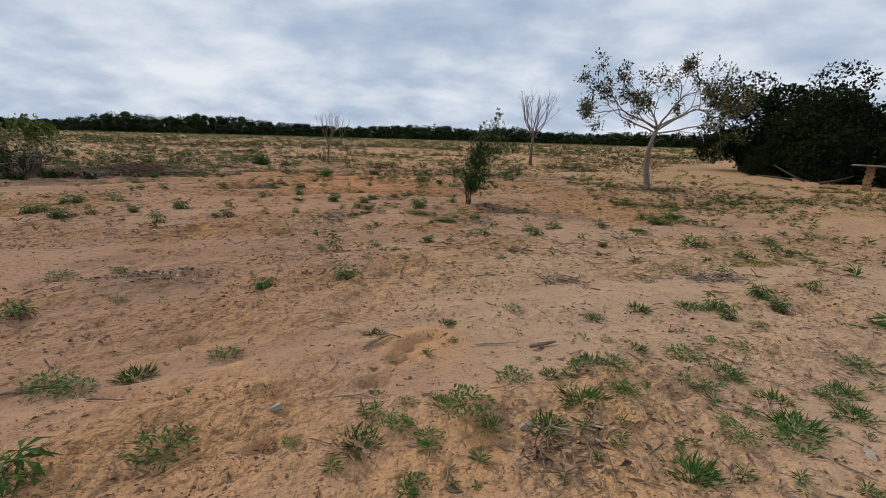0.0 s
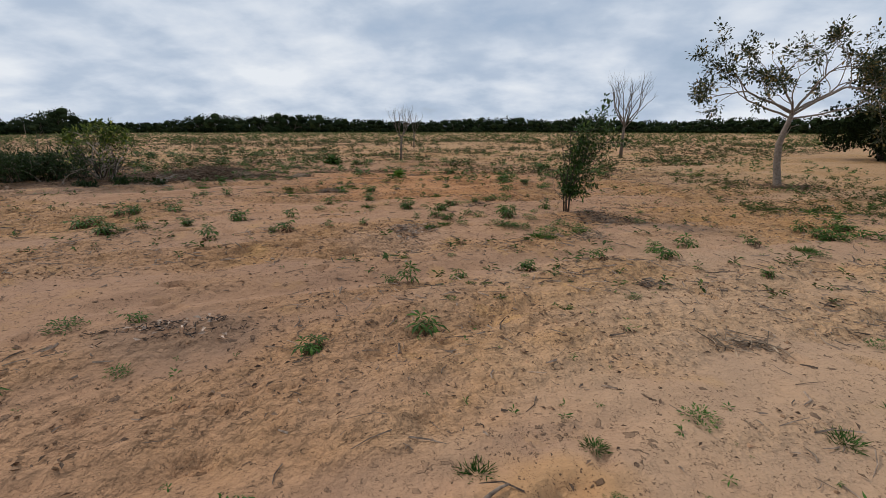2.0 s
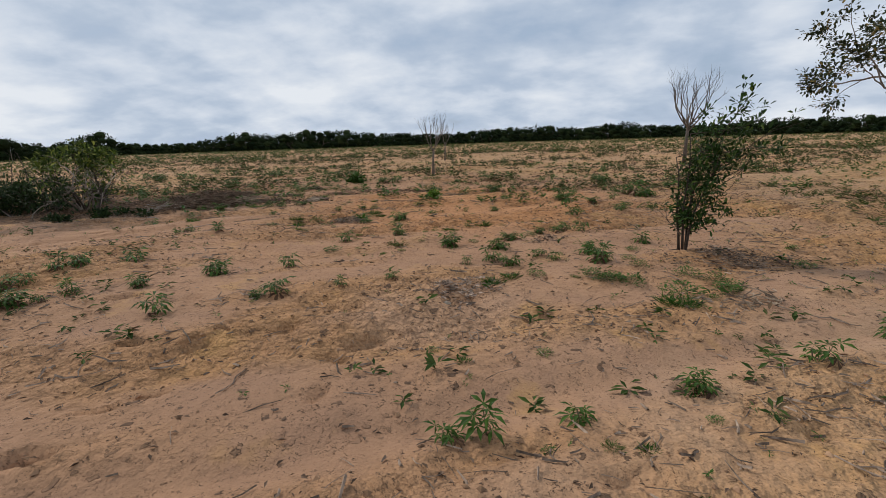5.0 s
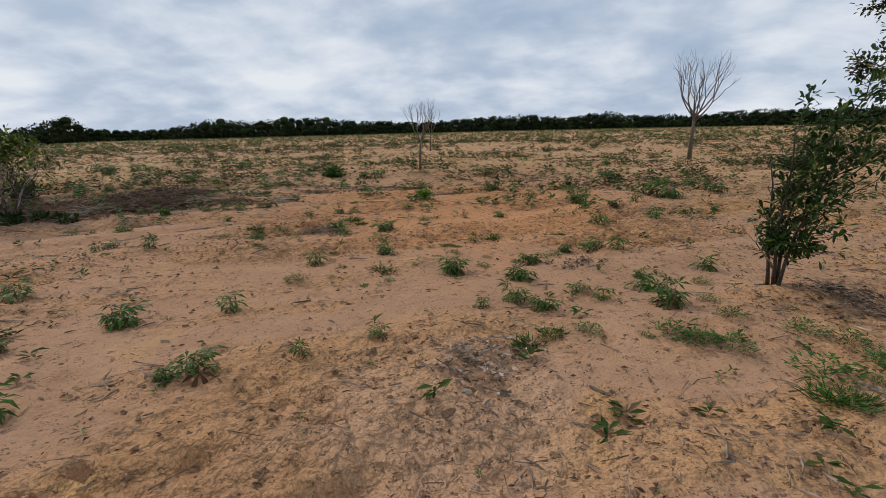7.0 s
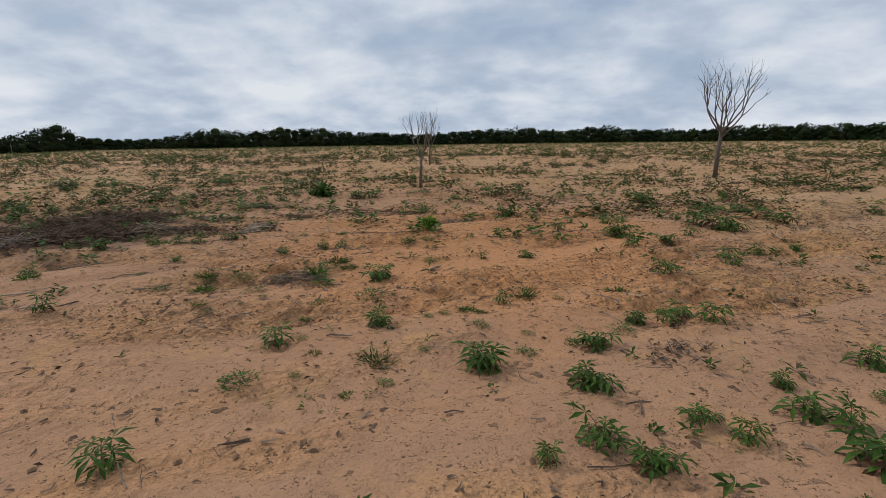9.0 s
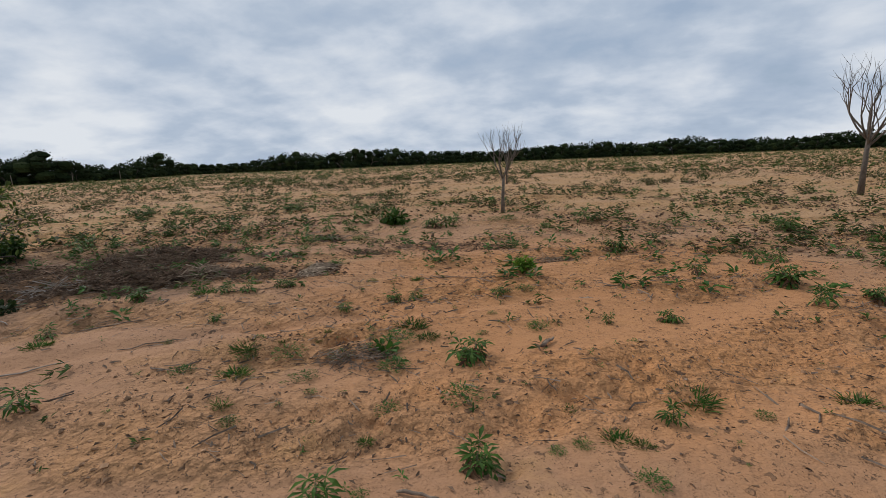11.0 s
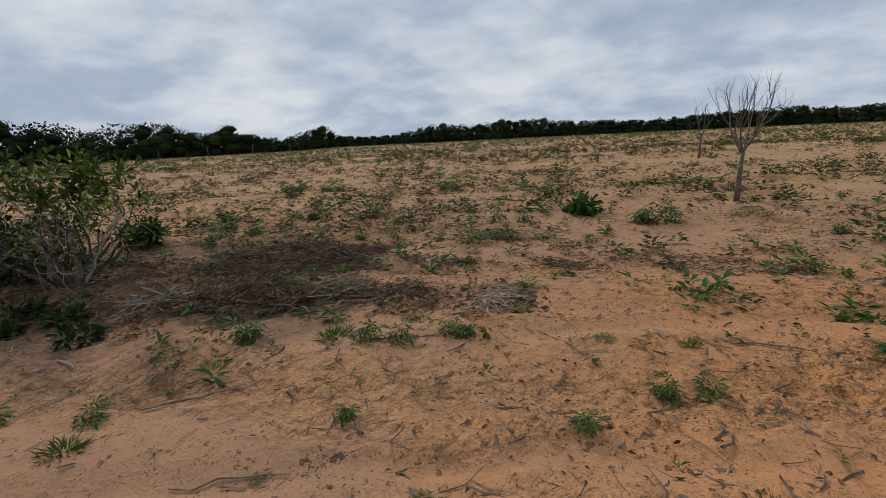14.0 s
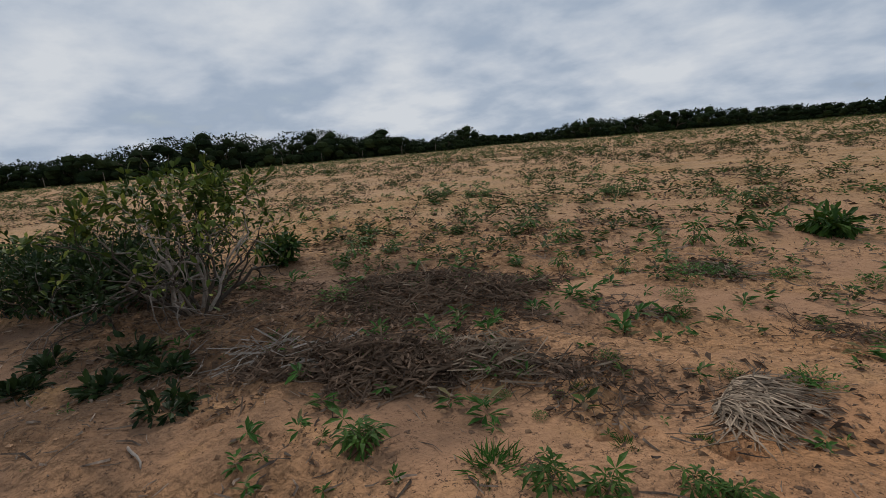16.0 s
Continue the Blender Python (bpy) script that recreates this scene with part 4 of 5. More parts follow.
WEEDS_FIRST = [
    (-0.08, 1.8, 0.13), (-1.26, 1.96, 0.34), (1.21, 1.97, 0.25), (-0.37, 2.03, 0.21), (-0.69, 2.04, 0.08), (-0.03, 2.11, 0.16), (-0.21, 2.18, 0.19),
    (0.58, 2.22, 0.2), (0.27, 2.23, 0.14), (1.86, 2.24, 0.27), (1.58, 2.25, 0.2), (0.16, 2.32, 0.34), (1.97, 2.37, 0.25), (0.02, 2.39, 0.14),
    (-0.16, 2.39, 0.12), (1.58, 2.4, 0.12), (-2.04, 2.45, 0.28), (0.82, 2.49, 0.25), (2.38, 2.5, 0.21), (-2.22, 2.5, 0.26), (1.09, 2.58, 0.2),
    (1.25, 2.65, 0.09), (-1.81, 2.65, 0.21), (2.04, 2.67, 0.2), (2.4, 2.69, 0.19), (0.46, 2.69, 0.23), (1.63, 2.74, 0.19), (0.7, 2.76, 0.13),
    (2.56, 2.78, 0.19), (1.12, 2.85, 0.22),
]
WEEDS_SECOND = [
    (0.91, 2.85, 0.18), (-1.4, 2.93, 0.21), (1.02, 2.96, 0.21), (1.91, 2.97, 0.21), (2.9, 3.11, 0.26), (1.72, 3.17, 0.3), (0.09, 3.2, 0.09),
    (1.43, 3.25, 0.12), (-0.47, 3.3, 0.15), (2.23, 3.33, 0.19), (1.25, 3.36, 0.12), (2.09, 3.5, 0.14), (0.06, 3.54, 0.12), (1.28, 3.82, 0.16),
    (0.61, 3.84, 0.18), (2.68, 3.84, 0.16), (-2.72, 3.87, 0.16), (1.76, 4.12, 0.21), (2.28, 4.27, 0.22), (-3.6, 4.37, 0.26), (2.25, 5.11, 0.19),
    (-0.87, 5.37, 0.11), (0.1, 5.43, 0.1), (-0.46, 5.56, 0.11), (2.83, 5.6, 0.29), (-1.02, 5.81, 0.07), (0.72, 5.84, 0.15), (-0.74, 5.86, 0.07),
    (-0.59, 5.86, 0.08), (-0.23, 6.14, 0.09),
]
WEEDS_THIRD = [
    (0.06, 6.19, 0.08), (4.81, 6.6, 0.18), (-1.55, 6.61, 0.1), (4.85, 6.76, 0.23), (-1.05, 6.8, 0.11), (-1.8, 6.82, 0.09), (3.21, 7.68, 0.25),
    (0.07, 7.85, 0.22), (3.16, 7.87, 0.24), (6.21, 7.89, 0.23), (6.12, 8.07, 0.23), (0.35, 8.09, 0.12), (-1.63, 8.34, 0.12), (-1.54, 8.38, 0.21),
    (0.59, 8.43, 0.31), (-0.27, 8.46, 0.27), (-0.46, 8.5, 0.28), (-1.39, 8.51, 0.19), (-0.76, 8.56, 0.08), (-0.42, 8.57, 0.21), (-1.14, 8.58, 0.2),
    (-0.61, 8.6, 0.27), (0.5, 8.65, 0.29), (0.31, 8.77, 0.3), (-0.11, 8.92, 0.2), (1.5, 9.2, 0.23), (-0.17, 9.22, 0.17), (-3.02, 9.44, 0.09),
    (-3.7, 9.44, 0.28), (-3.41, 9.58, 0.07),
]
WEEDS_FOURTH = [
    (-2.84, 9.6, 0.11), (-0.04, 9.74, 0.19), (-3.41, 9.88, 0.08), (-2.97, 9.89, 0.23), (-2.69, 10.05, 0.07), (-3.6, 10.11, 0.08), (-2, 10.13, 0.15),
    (-2.34, 10.19, 0.09), (-1.66, 10.35, 0.13), (-4.57, 10.42, 0.12), (-1.99, 10.44, 0.07), (-2.35, 10.49, 0.15), (-3.78, 10.54, 0.08), (-4.78, 10.59, 0.13),
    (-2.77, 10.63, 0.09), (-1.28, 10.63, 0.19), (-2.65, 10.72, 0.11), (-2.36, 10.79, 0.11), (-2.48, 10.82, 0.15), (-3.78, 10.84, 0.16), (-4.33, 10.87, 0.09),
    (-5.42, 10.94, 0.18), (-6.93, 10.98, 0.2), (-5.03, 11.01, 0.2), (-3.37, 11.04, 0.24), (-4.49, 11.06, 0.18), (3.91, 11.06, 0.32), (-0.86, 11.07, 0.13),
    (-2.74, 11.12, 0.08), (-1.71, 11.24, 0.11),
]
WEEDS_FIFTH = [
    (-5.14, 11.27, 0.16), (-5.97, 11.34, 0.05), (-5.2, 11.35, 0.22), (-2.03, 11.39, 0.26), (-3.97, 11.39, 0.28), (-4.86, 11.42, 0.29), (-4.44, 11.47, 0.2),
    (-4.98, 11.51, 0.09), (-1.17, 11.53, 0.19), (-5.29, 11.61, 0.1), (-4.27, 11.62, 0.16), (-4.12, 11.63, 0.19), (-4.75, 11.67, 0.08), (-4.72, 11.8, 0.07),
    (-4.35, 11.81, 0.08), (-4.12, 11.85, 0.27), (-4.39, 11.89, 0.07), (-3.9, 11.94, 0.17), (-4.11, 12.12, 0.24), (-3.49, 12.14, 0.08), (-2.32, 12.18, 0.1),
    (-3.06, 12.38, 0.22), (-8.89, 12.49, 0.23), (-6.72, 12.55, 0.24), (-3.51, 12.61, 0.07), (-6.84, 13.01, 0.09), (-7.11, 13.03, 0.1), (-6.39, 13.07, 0.12),
    (-8.19, 13.1, 0.21), (-6.87, 13.22, 0.08),
]
WEEDS_SIXTH = [
    (-7.97, 13.29, 0.21), (-9.6, 13.32, 0.45), (-6.18, 13.33, 0.09), (-6.83, 13.34, 0.07), (-7.26, 13.35, 0.11), (-5.08, 13.38, 0.13), (-3.32, 13.42, 0.22),
    (-9.14, 13.42, 0.19), (-4.59, 13.55, 0.14), (-6.86, 13.68, 0.16), (-6.3, 13.99, 0.13), (-5.97, 14.17, 0.26), (-8.73, 14.37, 0.33), (-6.95, 14.73, 0.19),
    (-7.08, 15.05, 0.25), (-5.86, 15.09, 0.19), (-7.23, 15.59, 0.51), (-3.83, 15.79, 0.42), (-6.63, 16.16, 0.36), (-6.08, 16.32, 0.31), (-4.61, 18.28, 0.36),
    (-4.35, 18.35, 0.4),
]
CASSAVA = CASSAVA_FIRST + CASSAVA_SECOND + CASSAVA_THIRD + CASSAVA_FOURTH + CASSAVA_FIFTH
WEEDS = WEEDS_FIRST + WEEDS_SECOND + WEEDS_THIRD + WEEDS_FOURTH + WEEDS_FIFTH + WEEDS_SIXTH


plants = [cassava_plant(40 + k) for k in range(9)]
rnd = random.Random(17)
for k, (x, y, s) in enumerate(CASSAVA):
    copy_thing(plants[(k * 5 + 2) % 9], on_ground(x, y, rnd.uniform(0, 6.28), max(0.15, s * 0.9), 0.005))
for p in plants:
    discard(p)


# ---- weeds ----
def grass_tuft(seed):
    r2 = np.random.default_rng(seed)
    g = Geo()
    n = 150
    w, d = r2.uniform(0, 6.28, n), r2.random(n) * 0.4
    at = np.column_stack([d * np.cos(w), d * np.sin(w), np.full(n, -0.02)])
    lean = r2.uniform(0.7, 2.6, n)
    way = np.column_stack([lean * np.cos(w + r2.normal(0, 0.7, n)), lean * np.sin(w + r2.normal(0, 0.7, n)), np.ones(n)])
    ln = r2.uniform(0.14, 0.42, n)
    g.leaves(at, way, np.tile([0, 0, 1.0], (n, 1)), ln, 0.035, blunt=0.45)
    root = thing("grass_tuft", (0, 0, 0), "green tuft of low grass on the sand", "grass", "weeds")
    tagged(part("grass", g, WEED_LEAF, root), kind="stuff")
    return root


def broad_weed(seed):
    r2 = np.random.default_rng(seed)
    g = Geo()
    n = 190
    w, d = r2.uniform(0, 6.28, n), r2.random(n) ** 0.8 * 0.45
    z = r2.uniform(0.02, 0.28, n) * (1.1 - d)
    at = np.column_stack([d * np.cos(w), d * np.sin(w), z])
    v = w + r2.normal(0, 0.8, n)
    way = np.column_stack([np.cos(v), np.sin(v), r2.uniform(-0.2, 0.7, n)])
    ln = r2.uniform(0.06, 0.15, n)
    g.leaves(at, way, np.tile([0, 0, 1.0], (n, 1)), ln, ln * 0.34)
    root = thing("broadleaf_weed", (0, 0, 0), "small green broad-leaved weed on the sand", "weed", "weeds")
    tagged(part("foliage", g, WEED_LEAF, root), kind="stuff")
    for k in range(4):
        a = 6.28 * k / 4 + r2.uniform(-0.4, 0.4)
        g = Geo()
        g.tube([(0, 0, -0.03), (0.14 * math.cos(a), 0.14 * math.sin(a), 0.12), (0.3 * math.cos(a), 0.3 * math.sin(a), 0.16)], [0.008, 0.007, 0.004], 3, False)
        part("stem", g, CASSAVA_STEM, root)
    return root


kinds = [grass_tuft(60), broad_weed(61), grass_tuft(62), broad_weed(63), broad_weed(64)]
rnd = random.Random(18)
for k, (x, y, s) in enumerate(WEEDS + [(0.1, 8.15, 0.42), (-0.02, 7.85, 0.24), (0.5, 8.3, 0.3)]):
    copy_thing(kinds[1 + 2 * (k % 2)] if s > 0.27 else kinds[(k * 3 + 1) % 5], on_ground(x, y, rnd.uniform(0, 6.28), max(0.1, s * (0.95 if s > 0.27 else 1.1)), 0.004))
for p in kinds:
    discard(p)


def leafy_bush(name, x, y, wide, tall, count, size, mat, label, seed, slim=0.4, droop=0.15):
    rnd = random.Random(seed)
    root = thing(name, (x, y, gz(x, y) - 0.01), label, "bush")
    crown, tips = Geo(), []
    for k in range(7):
        w = 6.28 * k / 7 + rnd.uniform(-0.3, 0.3)
        stem = Geo()
        grow(stem, tips, rnd, Vector((0.02 * math.cos(w), 0.02 * math.sin(w), 0)), (0.5 * wide / tall * math.cos(w), 0.5 * wide / tall * math.sin(w), 1), tall * 0.48, 0.012 * tall + 0.003, 1, 0.6, 0.2, (2, 3), 0.2, 0.7, 4)
        part("stem", stem, CASSAVA_STEM, root)
    leaf_clusters(crown, rnd, tips, count, size, slim, size * 0.5, 1.0, droop)
    part("foliage", crown, mat, root)


leafy_bush("bright_bush", -3.44, 14.12, 0.2, 0.2, (3, 6), 0.06, BRIGHT_LEAF, "small bright yellow-green leafy bush", 71, 0.45)
leafy_bush("drooping_bush", -6.8, 18.1, 0.85, 0.3, (4, 7), 0.17, CASSAVA_LEAF, "low dark green bush with long drooping leaves", 72, 0.3, 0.7)
leafy_bush("leafy_sapling", -11.58, 13.59, 0.5, 0.42, (3, 6), 0.13, SHRUB_LEAF, "dark green sapling beside the tangled bush", 73, 0.4)
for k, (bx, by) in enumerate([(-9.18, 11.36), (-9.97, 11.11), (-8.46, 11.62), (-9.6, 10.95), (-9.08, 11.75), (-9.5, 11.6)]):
    leafy_bush("weed_clump", bx, by, 0.7, 0.1 + 0.03 * (k % 3), (1, 3), 0.1, DARK_LEAF, "low green leafy weeds before the tangled bush, coloured as in shade", 171 + k, 0.42, 0.3)
leafy_bush("broadleaf_plant", -4.16, 11.62, 0.18, 0.08, (0, 1), 0.08, WEED_LEAF, "bushy green plant with broad pointed leaves", 74, 0.5)


# ---- the field beyond, and litter ----
def scatter_crop(name, at, size, mat, label, per, seed, slim=0.34, reach=1.0):
    r2 = np.random.default_rng(seed)
    g = Geo()
    n = len(at)
    foot = np.repeat(at, per, 0)
    s = np.repeat(size, per)[:, None]
    w = r2.uniform(0, 6.28, n * per)
    o = np.column_stack([np.cos(w), np.sin(w), np.zeros(n * per)])
    foot = foot + o * s * r2.uniform(0.0, 0.07 + 0.5 * (1 - reach), (n * per, 1)) + np.array([0, 0, 1.0]) * s * r2.uniform(0.0, 0.38, (n * per, 1))
    way = o + np.array([0, 0, 1.0]) * r2.uniform(-0.35, 0.7, (n * per, 1))
    ln = s[:, 0] * r2.uniform(0.3, 0.62, n * per) * reach
    g.leaves(foot, way, np.tile([0, 0, 1.0], (n * per, 1)) + r2.normal(0, 0.2, (n * per, 3)), ln, ln * slim)
    tagged(new(name, g.mesh(name, mat)), label, "crop", kind="stuff")


def field_places(n, lo, hi, power, seed):
    """Places in the field ahead, thinning and clumping, outside the ground near the path."""
    r2 = np.random.default_rng(seed)
    a = np.radians(r2.uniform(-42, 98, n))
    d = lo + (hi - lo) * r2.random(n) ** power
    x, y = RING[0] - d * np.sin(a), RING[1] + d * np.cos(a)
    lim = np.array([ring_distance(math.degrees(t)) for t in a]) - 4
    keep = (d < lim) & (fractal(x, y, 2.4, 3, 81) + r2.uniform(-0.38, 0.38, n) > 0.02) & ~((x > 12.5) & (y < 30))
    keep &= ~((y < 15.5) & (x > -9) & (x < 8)) & (np.hypot(x + 10.5, y - 12) > 2.0)
    x, y = x[keep], y[keep]
    return np.column_stack([x, y, ground_z(x, y)])


p = field_places(10500, 6.5, 40, 0.75, 31)
scatter_crop("cassava_field", p, 0.09 + 0.44 * np.random.default_rng(1).random(len(p)) ** 2.2, FIELD_LEAF, "scattered young cassava and weeds across the field", 28, 2, 0.38, 0.6)
p = field_places(34000, 30, 140, 0.8, 32)
scatter_crop("cassava_field", p, np.random.default_rng(3).uniform(0.3, 0.75, len(p)), FIELD_LEAF, "far rows of low cassava towards the woods", 7, 4)


# brown blades for dry litter and for the dark of shadowed clods
p = field_places(16000, 6.5, 60, 0.7, 33)
scatter_crop("dry_stalks", p, np.random.default_rng(12).uniform(0.08, 0.26, len(p)), DEAD_LEAF, "dry brown stalks across the field, also standing in for shadowed clods", 6, 13)


def near_places(n, seed, box=(-11.5, 6.5, 1.2, 19.0), clump=None, broken=0.0):
    r2 = np.random.default_rng(seed)
    x, y = r2.uniform(box[0], box[1], n), r2.uniform(box[2], box[3], n)
    if clump is not None:
        keep = fractal(x, y, 1.6, 3, seed) + r2.uniform(-0.3, 0.3, n) > clump
        x, y = x[keep], y[keep]
    if broken:
        keep = tilth_at(x, y, row_offset(x, y)) + r2.uniform(-0.35, 0.35, len(x)) > broken
        x, y = x[keep], y[keep]
    return np.column_stack([x, y, ground_z(x, y)])


p = near_places(2300, 43, box=(3.6, 14.0, 10.5, 17.5), clump=-0.05)
scatter_crop("undergrowth", p, np.random.default_rng(8).uniform(0.08, 0.22, len(p)), FIELD_LEAF, "low dark green weeds round the cashew tree", 14, 8, 0.24)
p = near_places(70, 45, box=(-0.5, 2.9, 1.5, 3.1), clump=0.0)
scatter_crop("grass", p, np.random.default_rng(10).uniform(0.05, 0.12, len(p)), WEED_LEAF, "short green grass creeping over the sand", 34, 11, 0.13)
p = near_places(260, 44, box=(2.5, 8.0, 3.5, 12.0), clump=0.0)
scatter_crop("undergrowth", p, np.random.default_rng(9).uniform(0.1, 0.28, len(p)), WEED_LEAF, "low green weeds on the sand beside the path", 26, 9, 0.2)
p = near_places(1500, 46, box=(-11.0, 7.5, 6.0, 17.5), clump=0.05)
scatter_crop("sprigs", p, np.random.default_rng(14).uniform(0.06, 0.2, len(p)), FIELD_LEAF, "small olive sprigs and seedlings on the soil", 9, 15)
p = near_places(1800, 49, box=(-17.0, 11.0, 13.5, 27.0), clump=0.0)
scatter_crop("sprigs", p, np.random.default_rng(20).uniform(0.1, 0.3, len(p)), WEED_LEAF, "green weeds dotted among the young cassava", 12, 21)
p = near_places(260, 47, box=(-11.0, -6.5, 11.6, 15.2), clump=0.0)
scatter_crop("sprigs", p, np.random.default_rng(16).uniform(0.08, 0.24, len(p)), WEED_LEAF, "green weeds growing through the dead brush", 14, 17, 0.28)
p = near_places(60, 48, box=(3.75, 4.5, 5.85, 6.3), clump=-0.2)
scatter_crop("yellow_grass", p, np.random.default_rng(18).uniform(0.05, 0.14, len(p)), YELLOW_LEAF, "patch of yellowed low grass", 24, 19, 0.16)
p = near_places(3200, 41, clump=0.05)
scatter_crop("sprouts", p, np.random.default_rng(6).uniform(0.025, 0.085, len(p)), WEED_LEAF, "tiny green sprouts dotted over the sand", 10, 7, 0.22)


def sticks(at, length, radius, seed, flat=0.12, aim=None, crook=0.1):
    """Thin straight three-sided sticks lying about."""
    r2 = np.random.default_rng(seed)
    g = Geo()
    n = len(at)
    w = r2.uniform(0, 6.28, n) if aim is None else aim
    d = np.column_stack([np.cos(w), np.sin(w), r2.normal(0, flat, n)])
    s = np.column_stack([-np.sin(w), np.cos(w), np.zeros(n)])
    bend = s * (length * r2.normal(0, crook, n))[:, None]
    ends = [at - d * length[:, None] / 2, at + bend, at + d * length[:, None] / 2]
    rows = []
    for e, k in zip(ends, (1.0, 0.85, 0.5)):
        r = (radius * k)[:, None]
        rows += [e + s * r, e - s * r, e + np.array([0, 0, 1.6]) * r]
    v = np.stack(rows, 1).reshape(-1, 3)
    n0 = len(g.v)
    g.v.extend(map(tuple, v.tolist()))
    for i in range(n0, n0 + 9 * n, 9):
        for b in (0, 3):
            for a, c in ((0, 1), (1, 2), (2, 0)):
                g.f.append((i + b + a, i + b + c, i + b + 3 + c, i + b + 3 + a))
    return g


def clods(at, size, seed):
    r2 = np.random.default_rng(seed)
    g = Geo()
    base = np.array([(1, 0, 0), (0, 1, 0), (-1, 0, 0), (0, -1, 0), (0, 0, 0.55), (0, 0, -0.5)], float)
    n = len(at)
    v = base[None] * size[:, None, None] * r2.uniform(0.6, 1.4, (n, 6, 1)) + r2.normal(0, 0.15, (n, 6, 3)) * size[:, None, None] + at[:, None]
    g.v = list(map(tuple, v.reshape(-1, 3).tolist()))
    for i in range(0, 6 * n, 6):
        for a in range(4):
            b = (a + 1) % 4
            g.f.append((i + a, i + b, i + 4))
            g.f.append((i + b, i + a, i + 5))
    return g


def flakes(at, size, seed, curl=0.5):
    r2 = np.random.default_rng(seed)
    g = Geo()
    n = len(at)
    w = r2.uniform(0, 6.28, n)
    way = np.column_stack([np.cos(w), np.sin(w), r2.normal(0, 0.25, n)])
    g.leaves(at, way, np.tile([0, 0, 1.0], (n, 1)) + r2.normal(0, curl, (n, 3)), size, size * 0.42, fold=0.3)
    return g


r2 = np.random.default_rng(51)
p = near_places(52000, 51, clump=-0.12, broken=0.36)
p[:, 2] += 0.003
tagged(new("soil_clods", clods(p, 0.004 + 0.019 * r2.random(len(p)) ** 3.5, 52).mesh("soil_clods", CLOD)), "loose small clods and crumbs of soil", "soil", kind="stuff")
p = near_places(26000, 53, clump=-0.05, broken=0.28)
p[:, 2] += 0.008
tagged(new("twig_litter", sticks(p, 0.035 + 0.2 * r2.random(len(p)) ** 2.5, 0.002 + 0.006 * r2.random(len(p)) ** 2, 54).mesh("twig_litter", TWIG)), "scattered dry twigs and stalk bits", "twigs", kind="stuff")
p = near_places(60000, 55, clump=-0.05, broken=0.26)
p[:, 2] += 0.01
tagged(new("leaf_litter", flakes(p, 0.012 + 0.04 * r2.random(len(p)) ** 2.4, 56).mesh("leaf_litter", DEAD_LEAF)), "curled dry brown leaves on the soil", "leaves", kind="stuff")
# farther flakes: leaf litter, and dark marks in place of small shadows
p = field_places(70000, 6.5, 48, 0.8, 57)
p[:, 2] += 0.015
tagged(new("leaf_litter", flakes(p, 0.04 + 0.1 * r2.random(len(p)) ** 2, 58).mesh("leaf_litter", DEAD_LEAF)), "dry brown leaf bits across the field, also standing in for small shadows", "leaves", kind="stuff")


# ---- brush heaps ----
def brush_heap(x, y, rx, ry, turn, height, n, length, radius, mat, label, seed, leaf=0, leaf_mat=None):
    r2 = np.random.default_rng(seed)
    root = thing("brush_heap", (x, y, gz(x, y)), label, "brush heap")
    w, d = r2.uniform(0, 6.28, n + leaf), np.sqrt(r2.random(n + leaf))
    d = d * (0.7 + 1.5 * (value_noise(2.6 * np.cos(w) + seed, 2.6 * np.sin(w), seed) + 0.25))
    a, b = rx * d * np.cos(w), ry * d * np.sin(w)
    c, s = math.cos(turn), math.sin(turn)
    px, py = a * c - b * s, a * s + b * c
    z = ground_z(px + x, py + y) - gz(x, y) + 0.012 + height * np.maximum(0, 1 - d ** 1.5) * r2.random(n + leaf)
    at = np.column_stack([px, py, z])
    ln = length * r2.uniform(0.35, 1.3, n)
    tagged(part("dead_brush", sticks(at[:n], ln, radius * r2.uniform(0.5, 1.4, n), seed + 1, 0.35, None, 0.34), mat, root), kind="stuff")
    if leaf:
        tagged(part("litter", flakes(at[n:], r2.uniform(0.03, 0.08, leaf), seed + 2, 0.9), leaf_mat or DEAD_LEAF, root), kind="stuff")


def straw_fan(x, y, aim, spread, length, n, seed, label):
    """A cut clump of grey straw lying fanned out from its foot."""
    r2 = np.random.default_rng(seed)
    root = thing("straw_fan", (x, y, gz(x, y)), label, "straw")
    g = Geo()
    for k in range(n):
        w = aim + r2.normal(0, spread)
        ln = length * r2.uniform(0.35, 1.15)
        h, bend, side = r2.uniform(0.002, 0.04), r2.normal(0, 0.3), r2.uniform(-0.16, 0.16)
        pts = []
        for i in range(5):
            f = i / 4
            v = w + bend * f * 2
            qx, qy = ln * f * math.cos(v) - side * math.sin(aim), ln * f * math.sin(v) + side * math.cos(aim)
            pts.append((qx, qy, gz(qx + x, qy + y) - gz(x, y) + 0.012 + h * math.sin(math.pi * min(1, f * 1.05)) * 0.9))
        r = r2.uniform(0.002, 0.0065)
        g.tube(pts, [r * 0.8, r, r, r * 0.9, r * 0.3], 3, False)
    tagged(part("straw", g, STRAW, root), kind="stuff")
    px, py = r2.normal(0.22 * math.cos(aim), 0.16, 260), r2.normal(0.22 * math.sin(aim), 0.14, 260)
    at = np.column_stack([px, py, ground_z(px + x, py + y) - gz(x, y) + 0.004 + 0.012 * r2.random(260)])
    tagged(part("litter", flakes(at, r2.uniform(0.04, 0.1, 260), seed + 5, 0.8), DEAD_LEAF, root, "curled brown leaves"), kind="stuff")


straw_fan(-6.27, 13.8, radians(2), 0.5, 0.46, 230, 81, "fanned clump of grey dry straw on the sand")
